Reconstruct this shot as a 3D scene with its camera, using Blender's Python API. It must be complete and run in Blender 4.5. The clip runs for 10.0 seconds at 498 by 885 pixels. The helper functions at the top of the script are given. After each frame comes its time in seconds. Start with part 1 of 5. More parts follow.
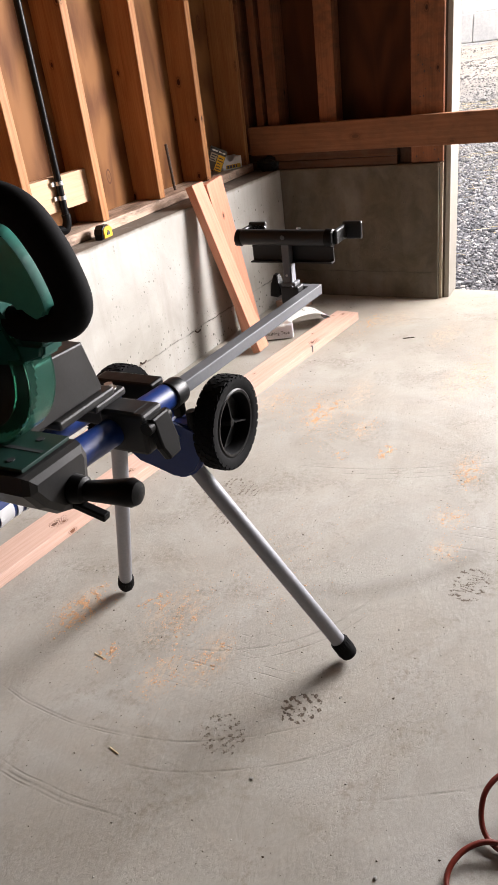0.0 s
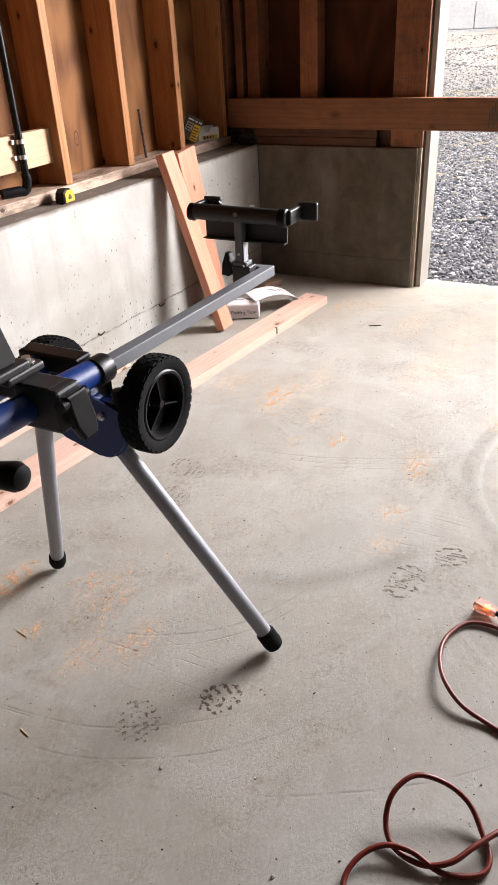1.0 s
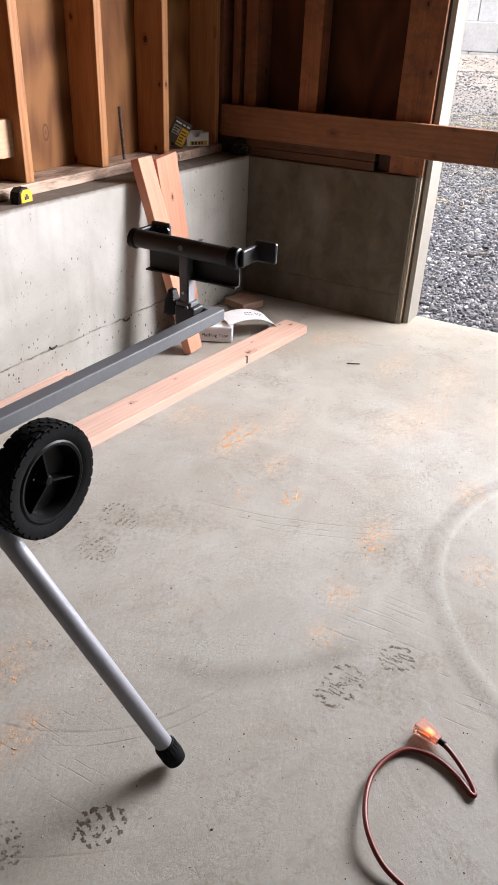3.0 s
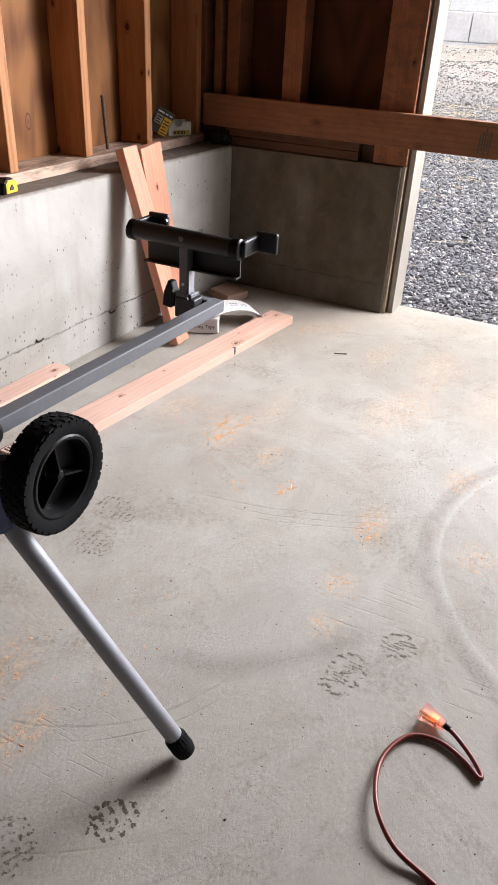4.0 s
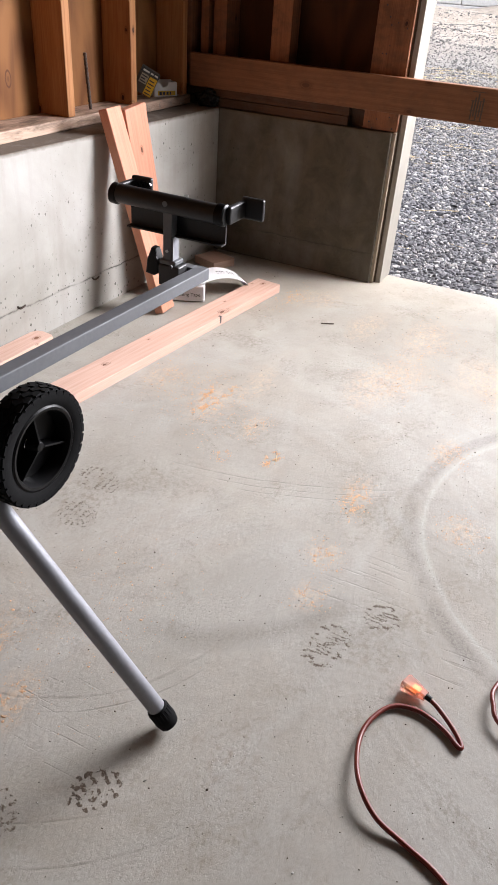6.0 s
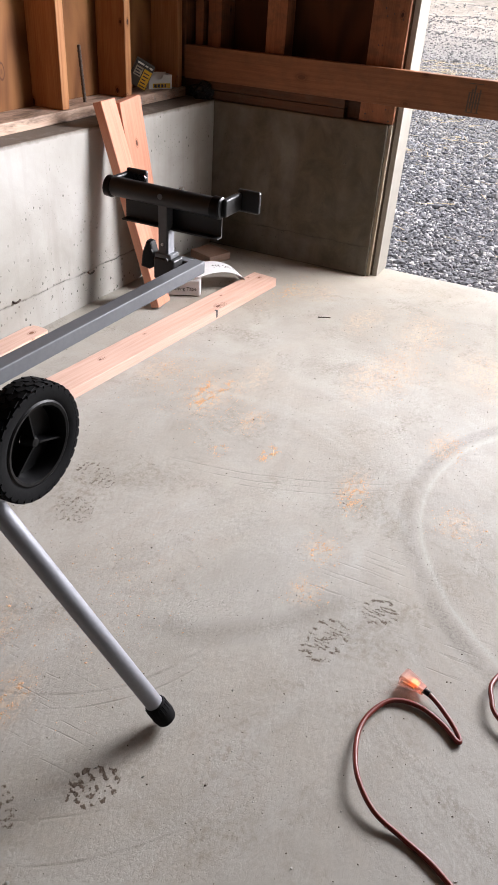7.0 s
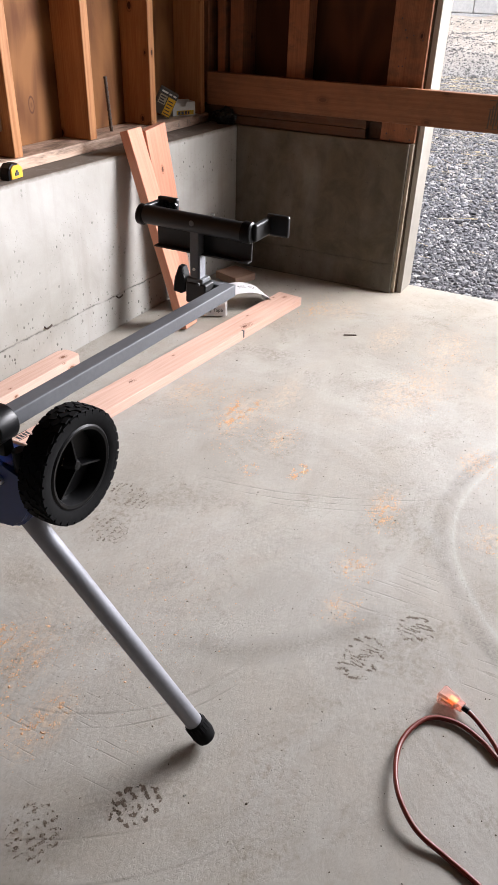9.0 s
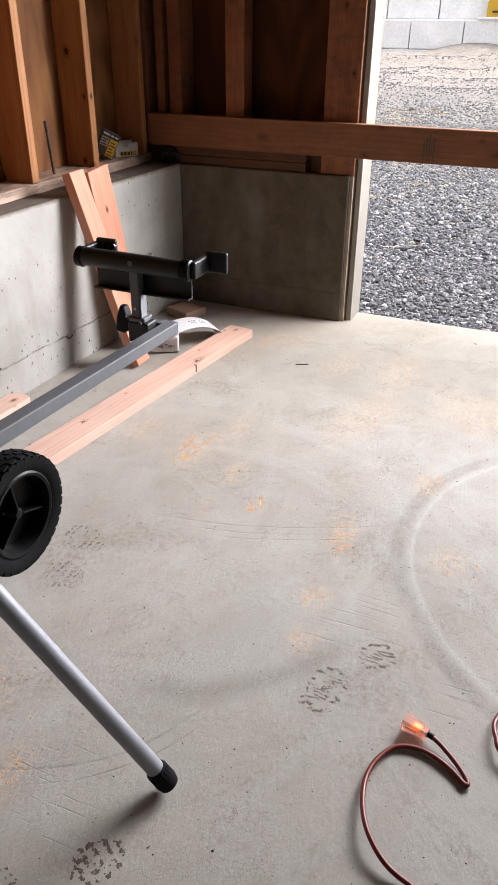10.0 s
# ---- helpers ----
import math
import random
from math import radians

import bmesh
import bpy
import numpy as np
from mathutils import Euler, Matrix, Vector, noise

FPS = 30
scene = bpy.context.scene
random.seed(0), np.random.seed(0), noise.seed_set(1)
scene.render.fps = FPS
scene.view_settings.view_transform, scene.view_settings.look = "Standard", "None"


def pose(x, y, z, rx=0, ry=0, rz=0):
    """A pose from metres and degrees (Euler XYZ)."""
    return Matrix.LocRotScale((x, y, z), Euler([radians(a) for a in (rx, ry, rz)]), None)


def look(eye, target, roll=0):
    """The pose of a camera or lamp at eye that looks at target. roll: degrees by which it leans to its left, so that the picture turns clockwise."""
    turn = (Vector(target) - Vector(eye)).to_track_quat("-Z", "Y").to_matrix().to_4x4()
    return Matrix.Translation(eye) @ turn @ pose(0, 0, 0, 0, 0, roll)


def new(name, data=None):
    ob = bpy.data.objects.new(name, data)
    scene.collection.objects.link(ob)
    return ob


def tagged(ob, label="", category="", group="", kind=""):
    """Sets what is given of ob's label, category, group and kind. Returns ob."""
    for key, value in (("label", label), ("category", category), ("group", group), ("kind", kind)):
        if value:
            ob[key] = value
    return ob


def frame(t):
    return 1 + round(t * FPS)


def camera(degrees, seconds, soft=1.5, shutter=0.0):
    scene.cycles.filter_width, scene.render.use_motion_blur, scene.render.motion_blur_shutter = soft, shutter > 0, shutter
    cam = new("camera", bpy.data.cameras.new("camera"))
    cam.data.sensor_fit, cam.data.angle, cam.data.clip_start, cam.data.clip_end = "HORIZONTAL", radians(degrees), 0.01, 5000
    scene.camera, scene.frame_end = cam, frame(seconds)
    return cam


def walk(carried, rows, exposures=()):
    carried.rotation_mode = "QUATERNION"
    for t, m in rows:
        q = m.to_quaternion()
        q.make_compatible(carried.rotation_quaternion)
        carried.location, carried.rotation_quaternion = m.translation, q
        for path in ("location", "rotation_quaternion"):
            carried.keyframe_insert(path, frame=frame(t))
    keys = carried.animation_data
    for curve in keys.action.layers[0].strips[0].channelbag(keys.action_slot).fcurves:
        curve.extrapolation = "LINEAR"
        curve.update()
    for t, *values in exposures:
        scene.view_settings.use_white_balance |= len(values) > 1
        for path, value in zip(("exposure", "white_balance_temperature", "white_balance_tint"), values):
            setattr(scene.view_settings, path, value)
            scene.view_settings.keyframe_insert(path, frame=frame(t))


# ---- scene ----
cam = camera(38.0, 10.0)
PATH = [
    (0, (0.161, 0.423, 1.205), (1.678, 1.317, 0.258), -7.4),
    (0.5, (0.176, 0.38, 1.203), (1.681, 1.285, 0.246), -6.4),
    (1, (0.243, 0.365, 1.191), (1.758, 1.195, 0.183), -3.1),
    (1.5, (0.369, 0.452, 1.188), (1.902, 1.179, 0.129), 1.7),
    (2, (0.476, 0.477, 1.208), (2.005, 1.224, 0.158), 3.6),
    (2.5, (0.539, 0.4, 1.215), (2.06, 1.209, 0.199), 2.7),
    (2.7, (0.547, 0.383, 1.208), (2.070, 1.196, 0.197), 2.7),
    (3.8, (0.533, 0.430, 1.195), (2.081, 1.181, 0.175), 2.8),
    (4, (0.521, 0.439, 1.198), (2.071, 1.175, 0.171), 3.1),
    (4.5, (0.527, 0.449, 1.204), (2.077, 1.152, 0.152), 3.8),
    (5, (0.546, 0.438, 1.187), (2.081, 1.12, 0.101), 4.4),
    (5.5, (0.542, 0.443, 1.193), (2.073, 1.121, 0.099), 4.5),
    (5.7, (0.539, 0.444, 1.194), (2.068, 1.125, 0.100), 4.3),
    (6.8, (0.543, 0.446, 1.186), (2.069, 1.111, 0.078), 4.3),
    (7, (0.545, 0.447, 1.188), (2.07, 1.113, 0.079), 4.2),
    (7.5, (0.545, 0.439, 1.189), (2.065, 1.119, 0.08), 3.8),
    (8, (0.537, 0.446, 1.195), (2.043, 1.165, 0.093), 3.0),
    (8.5, (0.538, 0.473, 1.202), (2.042, 1.204, 0.104), 2.5),
    (9, (0.524, 0.458, 1.201), (2.043, 1.197, 0.129), 1.9),
    (9.5, (0.541, 0.428, 1.2), (2.092, 1.134, 0.153), 0.9),
    (10, (0.545, 0.432, 1.207), (2.143, 1.104, 0.209), 0.5),
]
walk(cam, [(t, look(eye, target, roll)) for t, eye, target, roll in PATH], [(0.0, 1.82, 6800, 13), (1.0, 1.80, 6650, 13), (2.0, 1.67, 6500, 13), (4.0, 1.61, 6450, 13), (9.0, 1.60, 6450, 13), (10.0, 1.54, 6450, 13)])


# ---- light ----
world = bpy.data.worlds.new("world")
scene.world = world
world.use_nodes = True
wnt = world.node_tree
wnt.nodes.clear()
sky = wnt.nodes.new("ShaderNodeTexSky")
sky.sky_type = "NISHITA"
sky.sun_disc = False
sky.sun_elevation = radians(58)
sky.sun_rotation = radians(150)
sky.air_density = 1.0
sky.dust_density = 4.0
sky.ozone_density = 1.0
wbg = wnt.nodes.new("ShaderNodeBackground")
wbg.inputs["Strength"].default_value = 0.15
wout = wnt.nodes.new("ShaderNodeOutputWorld")
haze = wnt.nodes.new("ShaderNodeHueSaturation")   # thin overcast takes most of the blue away
haze.inputs["Saturation"].default_value = 0.35
wnt.links.new(sky.outputs["Color"], haze.inputs["Color"])
wnt.links.new(haze.outputs["Color"], wbg.inputs["Color"])
wnt.links.new(wbg.outputs["Background"], wout.inputs["Surface"])

sun = new("sun", bpy.data.lights.new("sun", "SUN"))
sun.data.energy = 1.5
sun.data.angle = radians(40)
sun.data.color = (1.0, 0.97, 0.93)
sun.matrix_world = look((9, -16, 30), (0, 0, 0))


def opening_light(name, y0, y1, z0, z1, energy, aim, spread):
    """Daylight that comes in through an opening of the east wall."""
    ob = new(name, bpy.data.lights.new(name, "AREA"))
    ob.data.shape = "RECTANGLE"
    ob.data.size, ob.data.size_y = y1 - y0, z1 - z0
    ob.data.energy = energy
    ob.data.spread = radians(spread)
    ob.data.color = (0.965, 0.968, 1.0)
    ob.matrix_world = look((3.93, (y0 + y1) / 2, (z0 + z1) / 2), aim)
    return ob


opening_light("side_door_light", -0.30, 0.58, 0.80, 2.05, 12, (2.93, 1.14, 1.02), 80)
opening_light("wide_door_light", -1.40, 0.58, 1.10, 2.07, 50, (2.2, -0.25, 1.56), 135)


# ---- materials ----
def link(nt, a, b):
    nt.links.new(a, b)


def fresh(name):
    m = bpy.data.materials.new(name)
    m.use_nodes = True
    nt = m.node_tree
    return m, nt, nt.nodes["Principled BSDF"]


def coords(nt, scale=(1, 1, 1), kind="Object", shift=None):
    tc = nt.nodes.new("ShaderNodeTexCoord")
    mp = nt.nodes.new("ShaderNodeMapping")
    mp.inputs["Scale"].default_value = scale
    link(nt, tc.outputs[kind], mp.inputs["Vector"])
    if shift is not None:
        link(nt, shift, mp.inputs["Location"])
    return mp.outputs["Vector"]


def world_coords(nt, scale=(1, 1, 1)):
    g = nt.nodes.new("ShaderNodeNewGeometry")
    mp = nt.nodes.new("ShaderNodeMapping")
    mp.inputs["Scale"].default_value = scale
    link(nt, g.outputs["Position"], mp.inputs["Vector"])
    return mp.outputs["Vector"]


def random_shift(nt, size=20.0):
    oi = nt.nodes.new("ShaderNodeObjectInfo")
    cx = nt.nodes.new("ShaderNodeCombineXYZ")
    mu = nt.nodes.new("ShaderNodeMath")
    mu.operation = "MULTIPLY"
    mu.inputs[1].default_value = size
    link(nt, oi.outputs["Random"], mu.inputs[0])
    for k in range(3):
        link(nt, mu.outputs[0], cx.inputs[k])
    return cx.outputs[0], oi.outputs["Random"]


def noise_tex(nt, vec, scale, detail=4.0, rough=0.55, distort=0.0):
    t = nt.nodes.new("ShaderNodeTexNoise")
    t.inputs["Scale"].default_value = scale
    t.inputs["Detail"].default_value = detail
    t.inputs["Roughness"].default_value = rough
    t.inputs["Distortion"].default_value = distort
    link(nt, vec, t.inputs["Vector"])
    return t.outputs["Fac"]


def voronoi(nt, vec, scale, feature="F1", rand=1.0):
    t = nt.nodes.new("ShaderNodeTexVoronoi")
    t.feature = feature
    t.inputs["Scale"].default_value = scale
    t.inputs["Randomness"].default_value = rand
    link(nt, vec, t.inputs["Vector"])
    return t


def ramp(nt, fac, stops, smooth=False):
    r = nt.nodes.new("ShaderNodeValToRGB")
    if smooth:
        r.color_ramp.interpolation = "EASE"
    els = r.color_ramp.elements
    while len(els) < len(stops):
        els.new(0.5)
    for e, (p, c) in zip(els, stops):
        e.position = p
        e.color = (c, c, c, 1) if isinstance(c, (int, float)) else (*c, 1)
    link(nt, fac, r.inputs["Fac"])
    return r.outputs["Color"]


def mix(nt, fac, a, b, mode="MIX"):
    m = nt.nodes.new("ShaderNodeMix")
    m.data_type = "RGBA"
    m.blend_type = mode
    if isinstance(fac, (int, float)):
        m.inputs[0].default_value = fac
    else:
        link(nt, fac, m.inputs[0])
    for sock, v in ((m.inputs[6], a), (m.inputs[7], b)):
        if isinstance(v, tuple):
            sock.default_value = (*v, 1)
        else:
            link(nt, v, sock)
    return m.outputs[2]


def math_node(nt, op, a, b=0.0, clamp=False):
    m = nt.nodes.new("ShaderNodeMath")
    m.operation = op
    m.use_clamp = clamp
    for sock, v in ((m.inputs[0], a), (m.inputs[1], b)):
        if isinstance(v, (int, float)):
            sock.default_value = v
        else:
            link(nt, v, sock)
    return m.outputs[0]


def bump(nt, bsdf, height, strength=0.3, distance=0.002):
    b = nt.nodes.new("ShaderNodeBump")
    b.inputs["Strength"].default_value = strength
    b.inputs["Distance"].default_value = distance
    link(nt, height, b.inputs["Height"])
    link(nt, b.outputs["Normal"], bsdf.inputs["Normal"])


def wood(name, dark, light, knot=(0.12, 0.05, 0.025), rough=0.6, grain=1.0, vary=0.25, knots=1.0, soiled=0.0):
    """Sawn softwood; the grain runs along the local x axis."""
    m, nt, b = fresh(name)
    shift, rnd = random_shift(nt)
    v = coords(nt, (1.2, 9, 9), shift=shift)
    n1 = noise_tex(nt, v, 2.2, 5, 0.6, 1.2)
    w = nt.nodes.new("ShaderNodeTexWave")
    w.wave_type = "BANDS"
    w.bands_direction = "Y"
    w.inputs["Scale"].default_value = 1.6
    w.inputs["Distortion"].default_value = 7.0
    w.inputs["Detail"].default_value = 2.0
    w.inputs["Detail Scale"].default_value = 0.8
    link(nt, v, w.inputs["Vector"])
    fine = noise_tex(nt, coords(nt, (3, 160, 160), shift=shift), 2.0, 3, 0.6)
    g = math_node(nt, "ADD", math_node(nt, "MULTIPLY", n1, 0.55), math_node(nt, "MULTIPLY", w.outputs["Fac"], 0.35 * grain))
    g = math_node(nt, "ADD", g, math_node(nt, "MULTIPLY", math_node(nt, "SUBTRACT", fine, 0.5), 0.8))
    col = ramp(nt, g, [(0.18, light), (0.75, dark)])
    lines = ramp(nt, noise_tex(nt, coords(nt, (1.0, 42, 42), shift=shift), 2.0, 4, 0.6, 0.6), [(0.52, 0.0), (0.66, 1.0)])
    col = mix(nt, math_node(nt, "MULTIPLY", lines, 0.30 * grain), col, tuple(c * 0.85 for c in dark))
    # knots: small dark eyes with a thin ring, few of them
    ks = nt.nodes.new("ShaderNodeSeparateXYZ")
    link(nt, coords(nt, (4.2, 7.0, 7.0), shift=shift), ks.inputs[0])
    kc = nt.nodes.new("ShaderNodeCombineXYZ")
    link(nt, ks.outputs["X"], kc.inputs[0])
    link(nt, math_node(nt, "ADD", ks.outputs["Y"], ks.outputs["Z"]), kc.inputs[1])
    kv = voronoi(nt, kc.outputs[0], 1.0)
    kv.voronoi_dimensions = "2D"
    pick = nt.nodes.new("ShaderNodeSeparateColor")
    link(nt, kv.outputs["Color"], pick.inputs[0])
    few = ramp(nt, pick.outputs[0], [(0.50, 0.0), (0.51, 1.0)])
    wide = math_node(nt, "ADD", math_node(nt, "MULTIPLY", pick.outputs[1], 0.6), 0.6)
    kd = math_node(nt, "ADD", math_node(nt, "DIVIDE", kv.outputs["Distance"], wide), math_node(nt, "MULTIPLY", math_node(nt, "SUBTRACT", n1, 0.5), 0.12))
    kmask = ramp(nt, kd, [(0.05 * knots, 1.0), (0.062 * knots, 0.0)])
    kring = ramp(nt, kd, [(0.076 * knots, 0.0), (0.084 * knots, 0.45), (0.092 * knots, 0.45), (0.105 * knots, 0.0)])
    halo = ramp(nt, kd, [(0.06 * knots, 0.30), (0.17 * knots, 0.0)], True)
    col = mix(nt, math_node(nt, "MULTIPLY", halo, few), col, tuple(c * 0.7 for c in dark))
    col = mix(nt, math_node(nt, "MULTIPLY", math_node(nt, "MAXIMUM", kmask, kring), few), col, knot)
    if soiled:
        grime = ramp(nt, noise_tex(nt, world_coords(nt, (5, 14, 20)), 1.0, 6, 0.7, 0.4), [(0.46, 0.0), (0.62, 1.0)])
        col = mix(nt, math_node(nt, "MULTIPLY", grime, soiled), col, (0.075, 0.048, 0.032))
    big = noise_tex(nt, world_coords(nt), 3.0, 2)
    tone = math_node(nt, "ADD", math_node(nt, "MULTIPLY", math_node(nt, "SUBTRACT", rnd, 0.5), vary), math_node(nt, "MULTIPLY", math_node(nt, "SUBTRACT", big, 0.5), 0.35))
    hsv = nt.nodes.new("ShaderNodeHueSaturation")
    link(nt, col, hsv.inputs["Color"])
    link(nt, math_node(nt, "ADD", tone, 1.0), hsv.inputs["Value"])
    link(nt, hsv.outputs["Color"], b.inputs["Base Color"])
    b.inputs["Roughness"].default_value = rough
    b.inputs["Specular IOR Level"].default_value = 0.25
    bump(nt, b, fine, 0.35, 0.0012)
    return m


def plain(name, color, rough=0.5, metal=0.0, grain=60.0, amount=0.12, bumps=0.1, spec=0.5):
    m, nt, b = fresh(name)
    n = noise_tex(nt, coords(nt), grain, 4)
    big = noise_tex(nt, coords(nt), grain * 0.12, 3)
    f = math_node(nt, "ADD", math_node(nt, "MULTIPLY", n, 0.5), math_node(nt, "MULTIPLY", big, 0.5))
    lo = tuple(c * (1 - amount * 2) for c in color)
    hi = tuple(min(1.0, c * (1 + amount * 2)) for c in color)
    link(nt, ramp(nt, f, [(0.3, lo), (0.7, hi)]), b.inputs["Base Color"])
    link(nt, math_node(nt, "ADD", math_node(nt, "MULTIPLY", big, 0.3), rough - 0.15), b.inputs["Roughness"])
    b.inputs["Metallic"].default_value = metal
    b.inputs["Specular IOR Level"].default_value = spec
    if bumps:
        bump(nt, b, n, bumps, 0.0008)
    return m


def spot(nt, pos, cx, cy, rx, ry=None):
    """1 at the middle of an elliptical stain on the floor, 0 at its rim."""
    ry = ry or rx
    mp = nt.nodes.new("ShaderNodeMapping")
    mp.inputs["Scale"].default_value = (1 / rx, 1 / ry, 0)
    mp.inputs["Location"].default_value = (-cx / rx, -cy / ry, 0)
    link(nt, pos, mp.inputs["Vector"])
    ln = nt.nodes.new("ShaderNodeVectorMath")
    ln.operation = "LENGTH"
    link(nt, mp.outputs["Vector"], ln.inputs[0])
    return math_node(nt, "SUBTRACT", 1.0, ln.outputs["Value"], True)


def ring(nt, pos, cx, cy, radius, width):
    """1 on a circle drawn on the floor, falling to 0 at the width."""
    mp = nt.nodes.new("ShaderNodeMapping")
    mp.inputs["Scale"].default_value = (1, 1, 0)
    mp.inputs["Location"].default_value = (-cx, -cy, 0)
    link(nt, pos, mp.inputs["Vector"])
    ln = nt.nodes.new("ShaderNodeVectorMath")
    ln.operation = "LENGTH"
    link(nt, mp.outputs["Vector"], ln.inputs[0])
    d = math_node(nt, "ABSOLUTE", math_node(nt, "SUBTRACT", ln.outputs["Value"], radius))
    return math_node(nt, "SUBTRACT", 1.0, math_node(nt, "DIVIDE", d, width), True)


def total(nt, items):
    out = items[0]
    for it in items[1:]:
        out = math_node(nt, "ADD", out, it)
    return out


def floor_material():
    m, nt, b = fresh("slab_concrete")
    g = nt.nodes.new("ShaderNodeNewGeometry")
    pos = g.outputs["Position"]
    # wobble the place a little so that stains and arcs are uneven
    wob = nt.nodes.new("ShaderNodeTexNoise")
    wob.inputs["Scale"].default_value = 5.0
    link(nt, pos, wob.inputs["Vector"])
    sc = nt.nodes.new("ShaderNodeVectorMath")
    sc.operation = "MULTIPLY_ADD"
    sc.inputs[1].default_value = (0.07, 0.07, 0.0)
    mid_ = nt.nodes.new("ShaderNodeVectorMath")
    mid_.operation = "SUBTRACT"
    mid_.inputs[1].default_value = (0.496, 0.502, 0.489)
    link(nt, wob.outputs["Color"], mid_.inputs[0])
    link(nt, mid_.outputs[0], sc.inputs[0])
    link(nt, pos, sc.inputs[2])
    wpos = sc.outputs[0]
    cloud = noise_tex(nt, pos, 1.3, 5, 0.6, 0.5)
    mid = noise_tex(nt, wpos, 7.0, 6, 0.65, 0.4)
    fine = noise_tex(nt, pos, 150.0, 4, 0.7)
    base = ramp(nt, cloud, [(0.32, (0.310, 0.286, 0.248)), (0.50, (0.355, 0.337, 0.302)), (0.68, (0.399, 0.387, 0.356))])
    base = mix(nt, math_node(nt, "MULTIPLY", ramp(nt, mid, [(0.42, 0.0), (0.60, 1.0)]), 0.29), base, (0.238, 0.216, 0.182))
    # smooth pale smears left by the trowel
    base = mix(nt, math_node(nt, "MULTIPLY", ramp(nt, noise_tex(nt, wpos, 2.1, 5, 0.6, 1.2), [(0.52, 0.0), (0.70, 1.0)]), 0.30), base, (0.412, 0.410, 0.393))
    # thin warm film of dried mud over parts of the slab
    base = mix(nt, math_node(nt, "MULTIPLY", ramp(nt, noise_tex(nt, wpos, 1.9, 6, 0.7, 0.9), [(0.47, 0.0), (0.60, 1.0)]), 0.22), base, (0.369, 0.316, 0.252))
    # rough patches with fine open pores
    skin = ramp(nt, noise_tex(nt, wpos, 3.0, 5, 0.65, 0.8), [(0.50, 0.0), (0.68, 1.0)])
    pores = ramp(nt, noise_tex(nt, pos, 130.0, 4, 0.7), [(0.40, 1.0), (0.50, 0.0)])
    rough_ = math_node(nt, "MULTIPLY", skin, pores)
    base = mix(nt, math_node(nt, "MULTIPLY", rough_, 0.22), base, (0.188, 0.171, 0.147))
    # scored lines where the trowel dragged
    rot = nt.nodes.new("ShaderNodeMapping")
    rot.inputs["Rotation"].default_value = (0, 0, radians(2))
    rot.inputs["Scale"].default_value = (110.0, 5.0, 1.0)
    link(nt, pos, rot.inputs["Vector"])
    streak = ramp(nt, noise_tex(nt, rot.outputs["Vector"], 1.0, 3, 0.6), [(0.60, 0.0), (0.68, 1.0)])
    zone = total(nt, [spot(nt, wpos, 1.78, 0.66, 0.20, 0.16), spot(nt, wpos, 1.70, 0.50, 0.18, 0.14), spot(nt, wpos, 1.15, 1.15, 0.16, 0.2)])
    streak = math_node(nt, "MULTIPLY", streak, math_node(nt, "MULTIPLY", zone, 2.0, True))
    base = mix(nt, math_node(nt, "MULTIPLY", streak, 0.45), base, (0.188, 0.171, 0.147))
    # trowel sweeps: thin curved scratches and wide faint bands
    calm = nt.nodes.new("ShaderNodeVectorMath")
    calm.operation = "MULTIPLY_ADD"
    calm.inputs[1].default_value = (0.018, 0.018, 0.0)
    link(nt, mid_.outputs[0], calm.inputs[0])
    link(nt, pos, calm.inputs[2])
    cpos = calm.outputs[0]
    brk = ramp(nt, noise_tex(nt, pos, 3.5, 4), [(0.42, 0.0), (0.58, 1.0)])
    arcs = total(nt, [ring(nt, cpos, *q) for q in [(1.9, 2.6, 1.55, 0.03), (1.95, 1.18, 0.475, 0.022), (1.60, 1.32, 0.81, 0.030), (1.60, 1.32, 0.66, 0.025), (1.60, 1.32, 1.02, 0.03)]])
    base = mix(nt, math_node(nt, "MULTIPLY", math_node(nt, "MULTIPLY", arcs, brk), 0.24), base, (0.417, 0.412, 0.391))
    lines = []
    for cx, cy, r, w, mx, my, mr in [(3.39, 1.46, 1.40, 0.004, 2.08, 1.0, 0.40), (3.39, 1.46, 1.43, 0.003, 2.08, 1.0, 0.32), (3.39, 1.46, 1.455, 0.003, 2.02, 0.95, 0.22), (1.651, 1.384, 0.77, 0.004, 0.94, 1.22, 0.40),
                                     (1.651, 1.384, 0.776, 0.003, 0.92, 1.40, 0.22), (1.558, 1.32, 0.732, 0.004, 0.93, 0.96, 0.30), (1.618, 1.297, 0.891, 0.004, 0.74, 1.33, 0.22), (1.618, 1.297, 0.899, 0.003, 0.74, 1.38, 0.15),
                                     (1.618, 1.297, 0.880, 0.003, 0.74, 1.36, 0.18), (1.578, 1.315, 0.43, 0.005, 1.28, 1.06, 0.28), (1.578, 1.315, 0.46, 0.003, 1.30, 1.0, 0.2), (1.95, 1.18, 1.10, 0.004, 1.1, 0.6, 0.25)]:
        lines.append(math_node(nt, "MULTIPLY", ring(nt, cpos, cx, cy, r, w), math_node(nt, "MULTIPLY", spot(nt, pos, mx, my, mr), 2.5, True)))
    lines = total(nt, lines)
    lines = math_node(nt, "MULTIPLY", lines, ramp(nt, noise_tex(nt, pos, 14.0, 5, 0.7), [(0.40, 0.15), (0.58, 1.0)]))
    base = mix(nt, math_node(nt, "MULTIPLY", lines, 0.55), base, (0.169, 0.156, 0.137))
    fleck0 = ramp(nt, noise_tex(nt, pos, 150.0, 5, 0.75), [(0.38, 0.2), (0.58, 1.0)])
